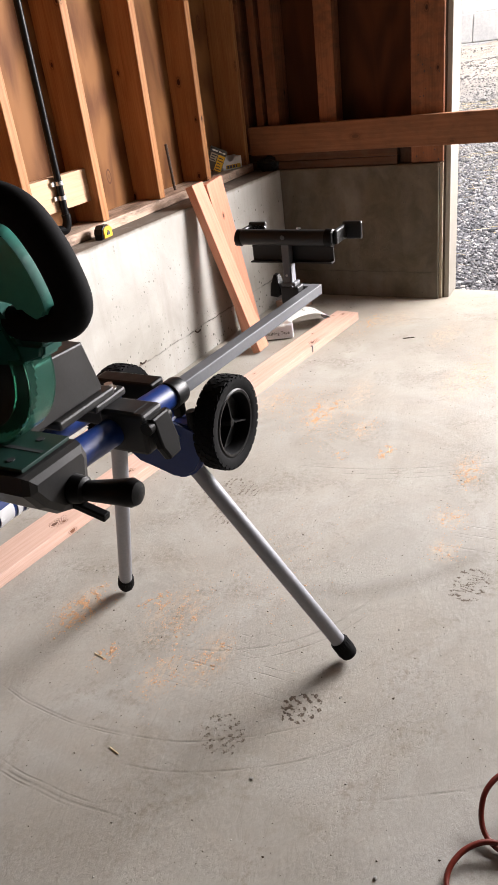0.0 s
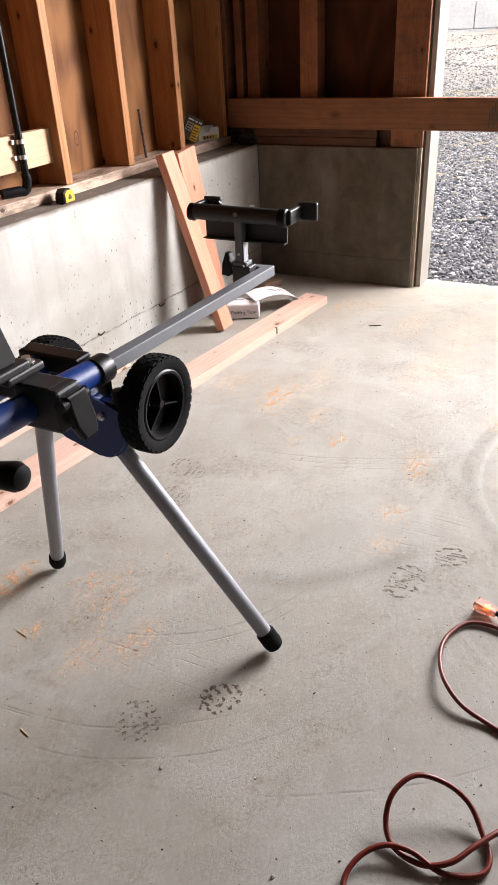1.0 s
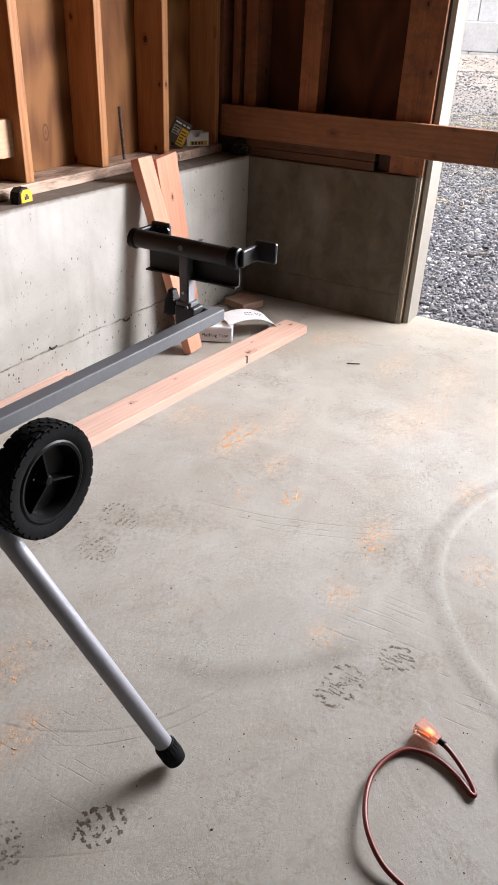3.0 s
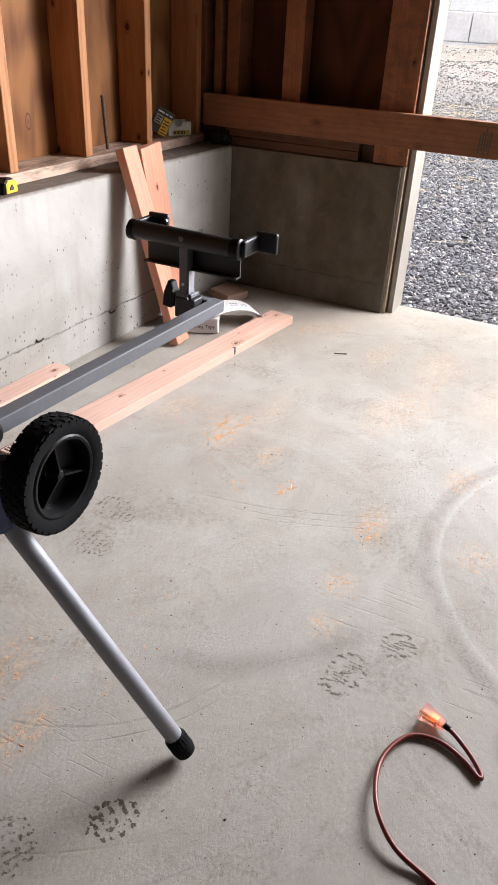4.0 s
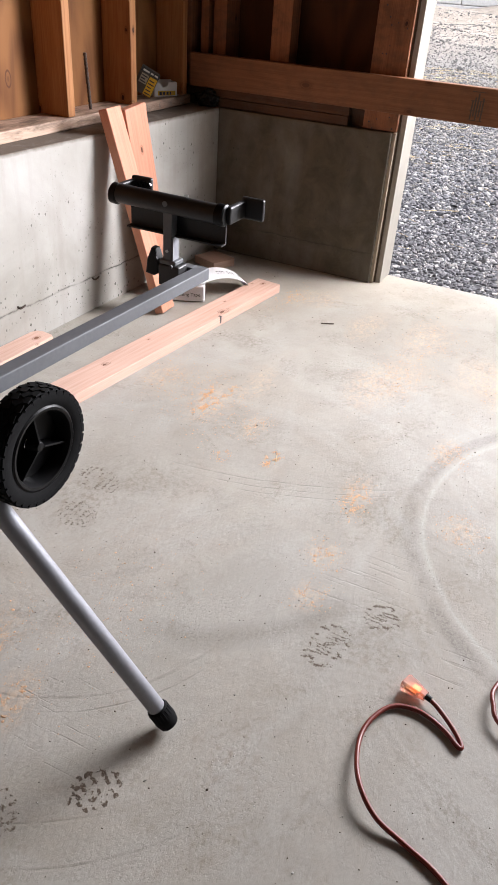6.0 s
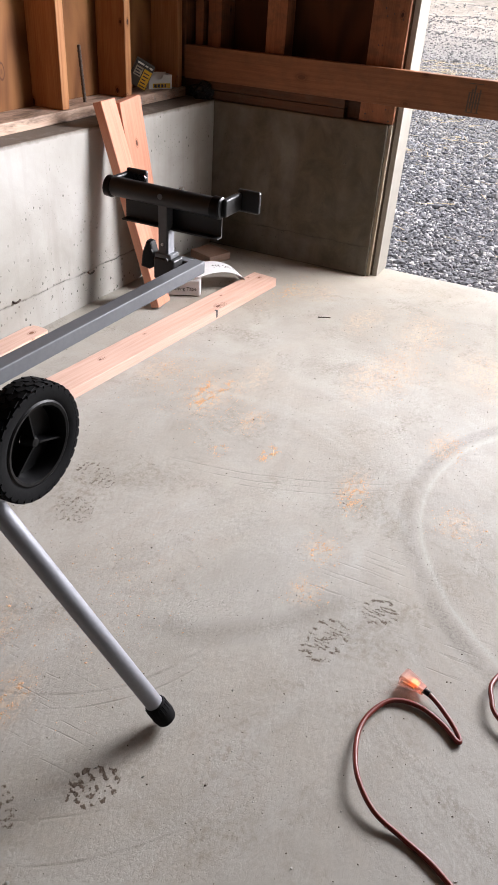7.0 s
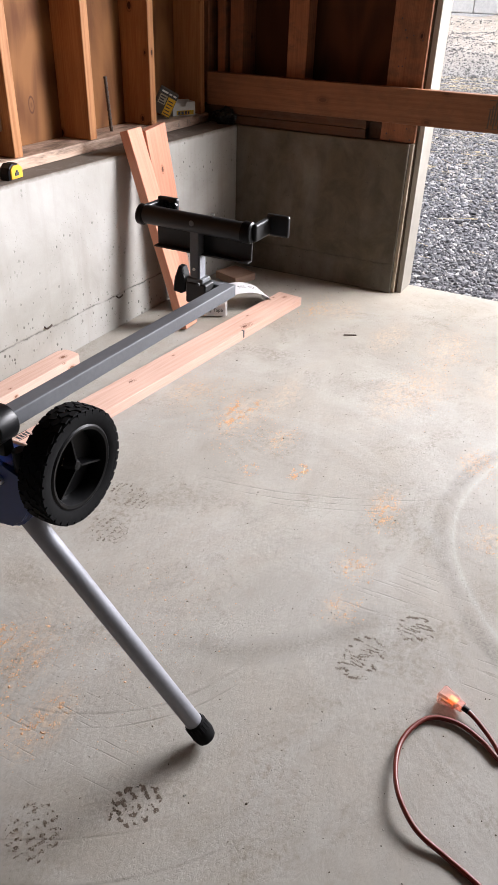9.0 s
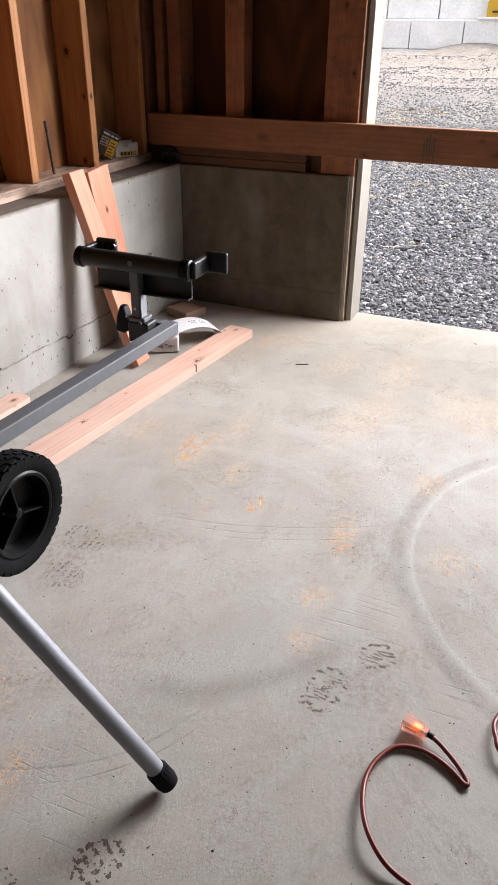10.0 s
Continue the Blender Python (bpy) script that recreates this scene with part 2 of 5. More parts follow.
    band = math_node(nt, "MULTIPLY", ring(nt, cpos, 1.95, 1.18, 0.535, 0.045), math_node(nt, "MULTIPLY", spot(nt, pos, 1.55, 0.85, 0.30), 2.2, True))
    base = mix(nt, math_node(nt, "MULTIPLY", math_node(nt, "MULTIPLY", band, fleck0), 0.85), base, (0.213, 0.199, 0.174))
    # pale curved track with a darker flank
    base = mix(nt, math_node(nt, "MULTIPLY", math_node(nt, "MULTIPLY", math_node(nt, "MULTIPLY", ring(nt, cpos, 2.224, 0.008, 0.660, 0.026), 1.7, True), math_node(nt, "MULTIPLY", fleck0, ramp(nt, noise_tex(nt, pos, 9.0, 5, 0.7), [(0.40, 0.25), (0.58, 1.0)]))), 0.75), base, (0.164, 0.151, 0.129))
    base = mix(nt, math_node(nt, "MULTIPLY", ring(nt, cpos, 2.224, 0.008, 0.623, 0.011), 0.38), base, (0.466, 0.462, 0.435))
    base = mix(nt, math_node(nt, "MULTIPLY", ring(nt, cpos, 2.224, 0.008, 0.714, 0.010), 0.14), base, (0.417, 0.412, 0.391))
    # fine saw dust: faint warm powder in broken patches
    dust = total(nt, [spot(nt, wpos, *q) for q in [
        (2.42, 1.62, 0.14, 0.08), (2.35, 1.39, 0.17, 0.09), (2.29, 1.20, 0.09, 0.05), (2.85, 0.92, 0.20, 0.12), (2.98, 0.54, 0.22, 0.12), (3.25, 0.90, 0.25, 0.12),
        (2.47, 0.64, 0.09, 0.06), (3.36, 1.50, 0.12, 0.08), (2.14, 0.82, 0.11, 0.06), (2.11, 0.52, 0.08, 0.07), (1.85, 0.80, 0.06, 0.06), (1.70, 0.78, 0.06, 0.05),
        (2.72, 0.98, 0.20, 0.10), (3.05, 0.66, 0.20, 0.10), (3.22, 1.15, 0.20, 0.08), (2.55, 1.32, 0.16, 0.07), (3.40, 1.40, 0.14, 0.10),
        (1.18, 1.58, 0.13, 0.07), (1.15, 1.18, 0.12, 0.06), (1.25, 1.33, 0.14, 0.09), (1.07, 1.26, 0.10, 0.06)]])
    fleck = ramp(nt, noise_tex(nt, world_coords(nt, (1.0, 1.5, 1.0)), 42.0, 8, 0.85, 0.5), [(0.47, 0.0), (0.57, 1.0)])
    base = mix(nt, math_node(nt, "MULTIPLY", math_node(nt, "MULTIPLY", math_node(nt, "MULTIPLY", dust, 1.5, True), fleck, True), 0.58, True), base, (0.536, 0.402, 0.289))
    # trodden dirt
    dirt = total(nt, [spot(nt, wpos, *q) for q in [
        (1.80, 1.46, 0.20, 0.12), (1.68, 1.42, 0.16, 0.10), (2.11, 0.52, 0.09, 0.06), (1.873, 0.48, 0.10, 0.07), (1.163, 1.708, 0.10, 0.07), (0.736, 0.88, 0.12, 0.05), (1.25, 0.75, 0.16, 0.12), (0.97, 1.07, 0.08, 0.07), (2.14, 0.82, 0.10, 0.05), (0.956, 1.387, 0.07, 0.06), (0.965, 1.271, 0.05, 0.05), (1.24, 1.00, 0.05, 0.04), (0.95, 0.76, 0.14, 0.08)]])
    gr = ramp(nt, noise_tex(nt, pos, 60.0, 6, 0.75), [(0.50, 0.0), (0.60, 1.0)])
    base = mix(nt, math_node(nt, "MULTIPLY", math_node(nt, "MULTIPLY", dirt, gr, True), 0.55, True), base, (0.203, 0.166, 0.127))
    grime = math_node(nt, "MULTIPLY", ramp(nt, noise_tex(nt, wpos, 4.2, 5, 0.7, 0.8), [(0.52, 0.0), (0.66, 1.0)]), ramp(nt, noise_tex(nt, pos, 70.0, 6, 0.8), [(0.44, 0.0), (0.58, 1.0)]))
    base = mix(nt, math_node(nt, "MULTIPLY", grime, 0.65), base, (0.198, 0.173, 0.135))
    speck = voronoi(nt, pos, 38.0)
    sm = math_node(nt, "MULTIPLY", ramp(nt, speck.outputs["Distance"], [(0.035, 1.0), (0.065, 0.0)]), ramp(nt, mid, [(0.5, 0.0), (0.6, 1.0)]))
    base = mix(nt, math_node(nt, "MULTIPLY", sm, 0.5), base, (0.203, 0.181, 0.152))
    base = mix(nt, ramp(nt, fine, [(0.35, 0.20), (0.60, 0.0)]), base, (0.223, 0.206, 0.181))
    link(nt, base, b.inputs["Base Color"])
    link(nt, ramp(nt, math_node(nt, "ADD", math_node(nt, "MULTIPLY", cloud, 0.6), math_node(nt, "MULTIPLY", mid, 0.4)), [(0.35, 0.74), (0.65, 0.56)]), b.inputs["Roughness"])
    b.inputs["Specular IOR Level"].default_value = 0.24
    swirl = noise_tex(nt, world_coords(nt, (6, 14, 1)), 4.0, 5, 0.65, 0.8)
    coarse = ramp(nt, noise_tex(nt, wpos, 2.6, 5, 0.65, 0.6), [(0.44, 0.10), (0.62, 1.0)])
    open_ = math_node(nt, "MAXIMUM", coarse, math_node(nt, "MULTIPLY", total(nt, [spot(nt, wpos, 1.35, 1.12, 0.45, 0.34), spot(nt, wpos, 1.05, 0.85, 0.30, 0.40)]), 1.2, True))
    h = math_node(nt, "ADD", math_node(nt, "MULTIPLY", math_node(nt, "MULTIPLY", fine, open_), 0.26), math_node(nt, "MULTIPLY", swirl, 0.35))
    h = math_node(nt, "ADD", h, math_node(nt, "MULTIPLY", math_node(nt, "MULTIPLY", noise_tex(nt, world_coords(nt, (1.0, 1.7, 1.0)), 50.0, 5, 0.7, 0.5), open_), 0.42))
    h = math_node(nt, "SUBTRACT", h, math_node(nt, "MULTIPLY", rough_, 0.14))
    h = math_node(nt, "SUBTRACT", h, math_node(nt, "MULTIPLY", total(nt, [streak, lines]), 0.20))
    bump(nt, b, h, 0.78, 0.003)
    return m


def stem_material(name="formed_concrete", stain=0.0):
    m, nt, b = fresh(name)
    g = nt.nodes.new("ShaderNodeNewGeometry")
    pos = g.outputs["Position"]
    cloud = noise_tex(nt, pos, 2.2, 5, 0.6, 0.4)
    drip = noise_tex(nt, world_coords(nt, (9, 9, 0.9)), 2.0, 4, 0.6)
    fine = noise_tex(nt, pos, 120.0, 3, 0.7)
    base = ramp(nt, cloud, [(0.36, (0.290, 0.277, 0.246)), (0.64, (0.408, 0.396, 0.371))])
    base = mix(nt, math_node(nt, "MULTIPLY", ramp(nt, drip, [(0.5, 0.0), (0.78, 1.0)]), 0.12 if stain else 0.35), base, (0.238, 0.216, 0.180))
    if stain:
        # brown blotchy stain, driven near black to carry the face's shade
        stain_shade = math_node(nt, "ADD", math_node(nt, "MULTIPLY", noise_tex(nt, world_coords(nt, (1.6, 1.6, 1.0)), 2.4, 6, 0.6, 0.5), 0.85), math_node(nt, "MULTIPLY", drip, 0.15))
        base = mix(nt, math_node(nt, "MULTIPLY", ramp(nt, stain_shade, [(0.36, 0.82), (0.60, 1.0)]), stain), base, ramp(nt, noise_tex(nt, pos, 9.0, 6, 0.7, 0.6), [(0.38, (0.042, 0.032, 0.017)), (0.62, (0.078, 0.062, 0.036))]))
    # pin holes left by air, more of them low down
    sep = nt.nodes.new("ShaderNodeSeparateXYZ")
    link(nt, pos, sep.inputs[0])
    z = sep.outputs["Z"]
    v1 = voronoi(nt, world_coords(nt, (1, 1, 0.7)), 30.0)
    gate = ramp(nt, noise_tex(nt, pos, 5.0, 2), [(0.44, 0.03), (0.62, 1.0)])
    hole = ramp(nt, v1.outputs["Distance"], [(0.07, 1.0), (0.13, 0.0)])
    hole = math_node(nt, "MULTIPLY", hole, gate)
    v2 = voronoi(nt, pos, 75.0)
    hole2 = math_node(nt, "MULTIPLY", ramp(nt, v2.outputs["Distance"], [(0.10, 1.0), (0.18, 0.0)]), math_node(nt, "MULTIPLY", gate, 0.5))
    low = nt.nodes.new("ShaderNodeMapRange")
    low.inputs["From Min"].default_value = 0.42
    low.inputs["From Max"].default_value = 0.10
    link(nt, z, low.inputs["Value"])
    v3 = voronoi(nt, world_coords(nt, (1, 1, 0.8)), 48.0)
    pick = nt.nodes.new("ShaderNodeSeparateColor")
    link(nt, v3.outputs["Color"], pick.inputs[0])
    size3 = math_node(nt, "MULTIPLY", pick.outputs[0], 0.26)
    hole3 = ramp(nt, math_node(nt, "SUBTRACT", size3, v3.outputs["Distance"]), [(0.0, 0.0), (0.03, 1.0)])
    hole3 = math_node(nt, "MULTIPLY", hole3, math_node(nt, "MULTIPLY", low.outputs[0], ramp(nt, noise_tex(nt, pos, 6.0, 3), [(0.40, 0.0), (0.52, 1.0)])))
    holes = math_node(nt, "MAXIMUM", math_node(nt, "MAXIMUM", hole, hole2), hole3)
    base = mix(nt, math_node(nt, "MULTIPLY", holes, 0.85), base, (0.065, 0.058, 0.047))
    # cold joint between two pours
    zz = math_node(nt, "ADD", z, math_node(nt, "MULTIPLY", math_node(nt, "SUBTRACT", noise_tex(nt, pos, 7.0, 5, 0.7), 0.5), 0.035))
    jd = math_node(nt, "ABSOLUTE", math_node(nt, "SUBTRACT", zz, 0.135))
    joint = ramp(nt, jd, [(0.0015, 1.0), (0.0045, 0.0)])
    jg = ramp(nt, noise_tex(nt, pos, 11.0, 3), [(0.38, 0.15), (0.6, 1.0)])
    joint = math_node(nt, "MULTIPLY", joint, jg)
    base = mix(nt, math_node(nt, "MULTIPLY", joint, 0.92), base, (0.05, 0.045, 0.038))
    # rust-brown soil trodden onto the ledge on top, washing down in places
    led = nt.nodes.new("ShaderNodeMapRange")
    led.inputs["From Min"].default_value = 0.638
    led.inputs["From Max"].default_value = 0.651
    link(nt, math_node(nt, "ADD", z, math_node(nt, "MULTIPLY", math_node(nt, "SUBTRACT", noise_tex(nt, pos, 9.0, 5, 0.7), 0.5), 0.03)), led.inputs["Value"])
    base = mix(nt, math_node(nt, "MULTIPLY", led.outputs[0], 0.8), base, (0.095, 0.068, 0.048))
    link(nt, base, b.inputs["Base Color"])
    b.inputs["Roughness"].default_value = 0.78
    b.inputs["Specular IOR Level"].default_value = 0.25
    h = math_node(nt, "SUBTRACT", math_node(nt, "ADD", math_node(nt, "MULTIPLY", fine, 0.3), cloud), math_node(nt, "ADD", math_node(nt, "MULTIPLY", holes, 1.2), joint))
    bump(nt, b, h, 0.6, 0.003)
    return m


def ply_material(name, light, dark):
    m, nt, b = fresh(name)
    shift, rnd = random_shift(nt)
    v = coords(nt, (1.0, 5, 5), shift=shift)
    n = noise_tex(nt, v, 1.6, 5, 0.6, 2.0)
    w = nt.nodes.new("ShaderNodeTexWave")
    w.inputs["Scale"].default_value = 0.8
    w.inputs["Distortion"].default_value = 12.0
    w.inputs["Detail"].default_value = 2.0
    link(nt, v, w.inputs["Vector"])
    f = math_node(nt, "ADD", math_node(nt, "MULTIPLY", n, 0.6), math_node(nt, "MULTIPLY", w.outputs["Fac"], 0.3))
    col = ramp(nt, f, [(0.30, light), (0.66, dark)])
    k = voronoi(nt, coords(nt, (3.6, 7.0, 7.0), shift=shift), 1.0)
    col = mix(nt, math_node(nt, "MULTIPLY", ramp(nt, k.outputs["Distance"], [(0.045, 0.6), (0.055, 0.15), (0.085, 0.15), (0.095, 1.0), (0.105, 1.0), (0.12, 0.0)]), 0.85), col, (0.06, 0.022, 0.010))
    hsv = nt.nodes.new("ShaderNodeHueSaturation")
    link(nt, col, hsv.inputs["Color"])
    link(nt, math_node(nt, "ADD", math_node(nt, "MULTIPLY", rnd, 0.4), 0.75), hsv.inputs["Value"])
    link(nt, hsv.outputs["Color"], b.inputs["Base Color"])
    b.inputs["Roughness"].default_value = 0.7
    b.inputs["Specular IOR Level"].default_value = 0.2
    bump(nt, b, n, 0.2, 0.001)
    return m


def ground_material():
    m, nt, b = fresh("gravel_ground")
    g = nt.nodes.new("ShaderNodeNewGeometry")
    pos = g.outputs["Position"]
    v = voronoi(nt, pos, 30.0)
    hs = nt.nodes.new("ShaderNodeSeparateColor")
    link(nt, v.outputs["Color"], hs.inputs[0])
    stone = ramp(nt, hs.outputs[0], [(0.0, (0.06, 0.062, 0.07)), (0.6, (0.16, 0.163, 0.175)), (1.0, (0.34, 0.335, 0.33))])
    stone = mix(nt, ramp(nt, v.outputs["Distance"], [(0.35, 0.0), (0.65, 0.8)]), stone, (0.03, 0.03, 0.032))
    soil = ramp(nt, noise_tex(nt, pos, 6.0, 6, 0.7), [(0.3, (0.20, 0.175, 0.148)), (0.7, (0.36, 0.32, 0.28))])
    sep = nt.nodes.new("ShaderNodeSeparateXYZ")
    link(nt, pos, sep.inputs[0])
    far = math_node(nt, "ADD", sep.outputs["X"], math_node(nt, "MULTIPLY", noise_tex(nt, pos, 0.9, 4), 3.0))
    mk = nt.nodes.new("ShaderNodeMapRange")
    mk.inputs["From Min"].default_value = 13.0
    mk.inputs["From Max"].default_value = 17.5
    link(nt, far, mk.inputs["Value"])
    # far stone is coloured paler to stand in for bright haze
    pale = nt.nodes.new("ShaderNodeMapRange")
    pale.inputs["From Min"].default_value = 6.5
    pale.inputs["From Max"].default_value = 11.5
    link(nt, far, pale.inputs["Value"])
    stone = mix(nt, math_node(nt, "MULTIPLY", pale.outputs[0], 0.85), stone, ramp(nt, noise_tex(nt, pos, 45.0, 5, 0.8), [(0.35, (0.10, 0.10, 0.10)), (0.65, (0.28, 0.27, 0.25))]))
    link(nt, mix(nt, mk.outputs[0], stone, soil), b.inputs["Base Color"])
    b.inputs["Roughness"].default_value = 0.85
    bump(nt, b, math_node(nt, "SUBTRACT", 1.0, v.outputs["Distance"]), 0.8, 0.02)
    return m


def stone_material():
    m, nt, b = fresh("crushed_stone")
    g = nt.nodes.new("ShaderNodeNewGeometry")
    r = g.outputs["Random Per Island"]
    col = ramp(nt, r, [(0.0, (0.020, 0.021, 0.027)), (0.5, (0.078, 0.081, 0.098)), (0.82, (0.200, 0.203, 0.220)), (1.0, (0.46, 0.45, 0.44))])
    n = noise_tex(nt, coords(nt), 90.0, 4)
    col = mix(nt, math_node(nt, "MULTIPLY", n, 0.3), col, (0.17, 0.17, 0.17))
    link(nt, col, b.inputs["Base Color"])
    b.inputs["Roughness"].default_value = 0.7
    bump(nt, b, n, 0.4, 0.002)
    return m


def hazed_stone():
    m, nt, b = fresh("hazed_stone")
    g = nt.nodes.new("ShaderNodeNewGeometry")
    # pale stone colours that hold the washed-out brightness of the far yard
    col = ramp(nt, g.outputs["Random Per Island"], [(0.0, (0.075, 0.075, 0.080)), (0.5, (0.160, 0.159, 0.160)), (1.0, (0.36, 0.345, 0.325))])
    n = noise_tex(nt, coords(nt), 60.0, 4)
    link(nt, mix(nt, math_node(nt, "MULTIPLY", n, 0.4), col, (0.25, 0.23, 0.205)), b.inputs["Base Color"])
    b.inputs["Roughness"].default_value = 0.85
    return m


M_STONE_HAZED = hazed_stone()
M_FLOOR = floor_material()
M_STEM = stem_material()
# stained wall by the door, its shade mixed into the colour
M_STEM_STAINED_SHADED = stem_material("stained_shaded_concrete", 0.90)
M_STUD = wood("framing_fir", (0.245, 0.092, 0.032), (0.43, 0.200, 0.080), knot=(0.05, 0.018, 0.008), grain=0.6)
# redder, darker copy of the framing fir that holds the east wall's shade
M_STUD_SHADED = wood("shaded_red_fir", (0.143, 0.050, 0.023), (0.275, 0.112, 0.054), knot=(0.035, 0.012, 0.006), grain=0.6, soiled=0.45)
M_BRACE = wood("brace_fir", (0.155, 0.061, 0.029), (0.255, 0.113, 0.056), grain=0.4, soiled=0.22)
M_SILL = wood("sill_fir", (0.36, 0.235, 0.165), (0.54, 0.40, 0.31), knot=(0.05, 0.03, 0.02), vary=0.1, grain=0.35, soiled=0.75)
M_PALE = wood("pale_blocking", (0.40, 0.235, 0.135), (0.54, 0.35, 0.22), vary=0.05, grain=0.2)
M_NEW = wood("fresh_lumber", (0.49, 0.285, 0.212), (0.64, 0.440, 0.360), knot=(0.20, 0.085, 0.045), vary=0.08, grain=0.3, knots=0.62)
M_LEAN = wood("red_lumber", (0.40, 0.165, 0.10), (0.54, 0.258, 0.17), knot=(0.10, 0.035, 0.018), vary=0.12, grain=0.3, knots=0.75)
M_PLY = ply_material("plywood_sheathing", (0.185, 0.080, 0.027), (0.090, 0.032, 0.010))
# plywood again, darkened for the same shaded wall
M_PLY_SHADED = ply_material("shaded_red_plywood", (0.075, 0.024, 0.008), (0.042, 0.013, 0.005))
# old soiled sill wood, darkened further for the shade under the brace
M_OLD_SHADED = wood("stained_shaded_fir", (0.045, 0.019, 0.009), (0.095, 0.042, 0.020), soiled=0.6)
M_OFFCUT = wood("weathered_offcut", (0.23, 0.14, 0.10), (0.32, 0.21, 0.155), grain=0.3)
M_GROUND = ground_material()
M_STONE = stone_material()
M_WHITE = plain("white_jamb_paint", (0.31, 0.292, 0.26), 0.65, grain=12, amount=0.05, spec=0.25)
M_DARK_BROWN = plain("dark_brown", (0.085, 0.062, 0.042), 0.75, grain=40)
M_BACKER = plain("weathered_backer", (0.34, 0.29, 0.22), 0.75, grain=30)
M_BLOCK = plain("precast_block", (0.82, 0.80, 0.77), 0.9, grain=18, amount=0.08, bumps=0.5)
M_RUBBER = plain("black_rubber", (0.0065, 0.0065, 0.007), 0.8, grain=150, bumps=0.3, spec=0.1)
M_PLASTIC = plain("black_plastic", (0.0050, 0.0050, 0.0055), 0.38, grain=300, bumps=0.12, spec=0.16)
M_BLUE = plain("blue_enamel", (0.006, 0.030, 0.160), 0.36, grain=80, amount=0.06, bumps=0.04)
M_GREYBAR = plain("grey_painted_steel", (0.125, 0.13, 0.14), 0.6, metal=0.1, grain=120, amount=0.06, bumps=0.04)
M_GREYLEG = plain("satin_grey_tube", (0.27, 0.275, 0.30), 0.50, metal=0.45, grain=120, amount=0.05, bumps=0.03)
M_DARKBAR = plain("dark_grey_steel", (0.016, 0.0155, 0.0165), 0.5, metal=0.1, grain=140, amount=0.08)
M_CASTING = plain("grey_casting", (0.022, 0.0215, 0.0215), 0.42, metal=0.1, grain=200, amount=0.08, bumps=0.15)
M_GREEN = plain("green_housing", (0.010, 0.105, 0.082), 0.38, grain=100, amount=0.06, bumps=0.05)
M_GREEN_DARK = plain("dark_green_plate", (0.006, 0.035, 0.027), 0.45, grain=100, amount=0.06, bumps=0.05)
# brighter copy of the green, putting light on the trigger into its colour
M_TEAL_LIT = plain("lit_teal_grip", (0.060, 0.30, 0.235), 0.32, grain=100, amount=0.05, bumps=0.03)
M_STEEL = plain("zinc_steel", (0.6, 0.6, 0.6), 0.3, metal=1.0, grain=150, amount=0.05, bumps=0.0)
M_YELLOW = plain("yellow_plastic", (0.62, 0.36, 0.02), 0.4, grain=80, amount=0.04)
M_PAPER = plain("white_liner_paper", (0.74, 0.74, 0.76), 0.6, grain=40, amount=0.04)
M_KNOT = plain("knot_wood", (0.12, 0.045, 0.022), 0.6, grain=200)
M_INK = plain("dark_print", (0.03, 0.03, 0.035), 0.6)
M_CORD = plain("red_brown_cord", (0.135, 0.012, 0.004), 0.40, grain=120, amount=0.08)
M_REBAR = plain("rusty_steel", (0.07, 0.05, 0.04), 0.7, metal=0.4, grain=120)
M_CARTON = plain("faded_carton", (0.30, 0.27, 0.20), 0.7, grain=30, amount=0.08)
M_CHALK = plain("pale_chalk", (0.42, 0.36, 0.30), 0.9, grain=200, amount=0.2)
M_TRAY = plain("white_cardboard", (0.62, 0.60, 0.56), 0.7, grain=30, amount=0.06)
M_CLUMP = plain("clump_black", (0.006, 0.006, 0.007), 0.35, grain=60, spec=0.3)
M_CARTON_DARK = plain("dark_carton", (0.055, 0.045, 0.035), 0.6, grain=40, amount=0.1)
M_MUD = plain("brown_mud", (0.10, 0.075, 0.055), 0.9, grain=200, amount=0.2)
M_DUST = plain("saw_dust", (0.57, 0.335, 0.185), 0.9, grain=200)
M_SOIL = plain("dried_mud", (0.112, 0.086, 0.064), 0.9, grain=150)
M_UNSEEN_WALL = plain("unseen_dark_wall", (0.045, 0.026, 0.015), 0.8, grain=8, amount=0.1)
M_STRAW = plain("dry_straw", (0.60, 0.48, 0.28), 0.8, grain=60)


def glow_material():
    m, nt, b = fresh("lit_clear_connector")
    b.inputs["Base Color"].default_value = (0.95, 0.66, 0.58, 1)
    b.inputs["Roughness"].default_value = 0.2
    b.inputs["Transmission Weight"].default_value = 0.7
    return m


def neon_material():
    m, nt, b = fresh("indicator_lamp")
    b.inputs["Base Color"].default_value = (1.0, 0.3, 0.1, 1)
    b.inputs["Emission Color"].default_value = (1.0, 0.20, 0.06, 1)
    b.inputs["Emission Strength"].default_value = 1.6
    return m


M_NEON = neon_material()


M_GLOW = glow_material()


def clear_green():
    m, nt, b = fresh("clear_green_guard")
    b.inputs["Base Color"].default_value = (0.22, 0.72, 0.55, 1)
    b.inputs["Roughness"].default_value = 0.08
    b.inputs["Transmission Weight"].default_value = 0.95
    b.inputs["IOR"].default_value = 1.2
    n = noise_tex(nt, coords(nt), 90.0, 4)
    bump(nt, b, n, 0.3, 0.001)
    return m


M_GUARD = clear_green()


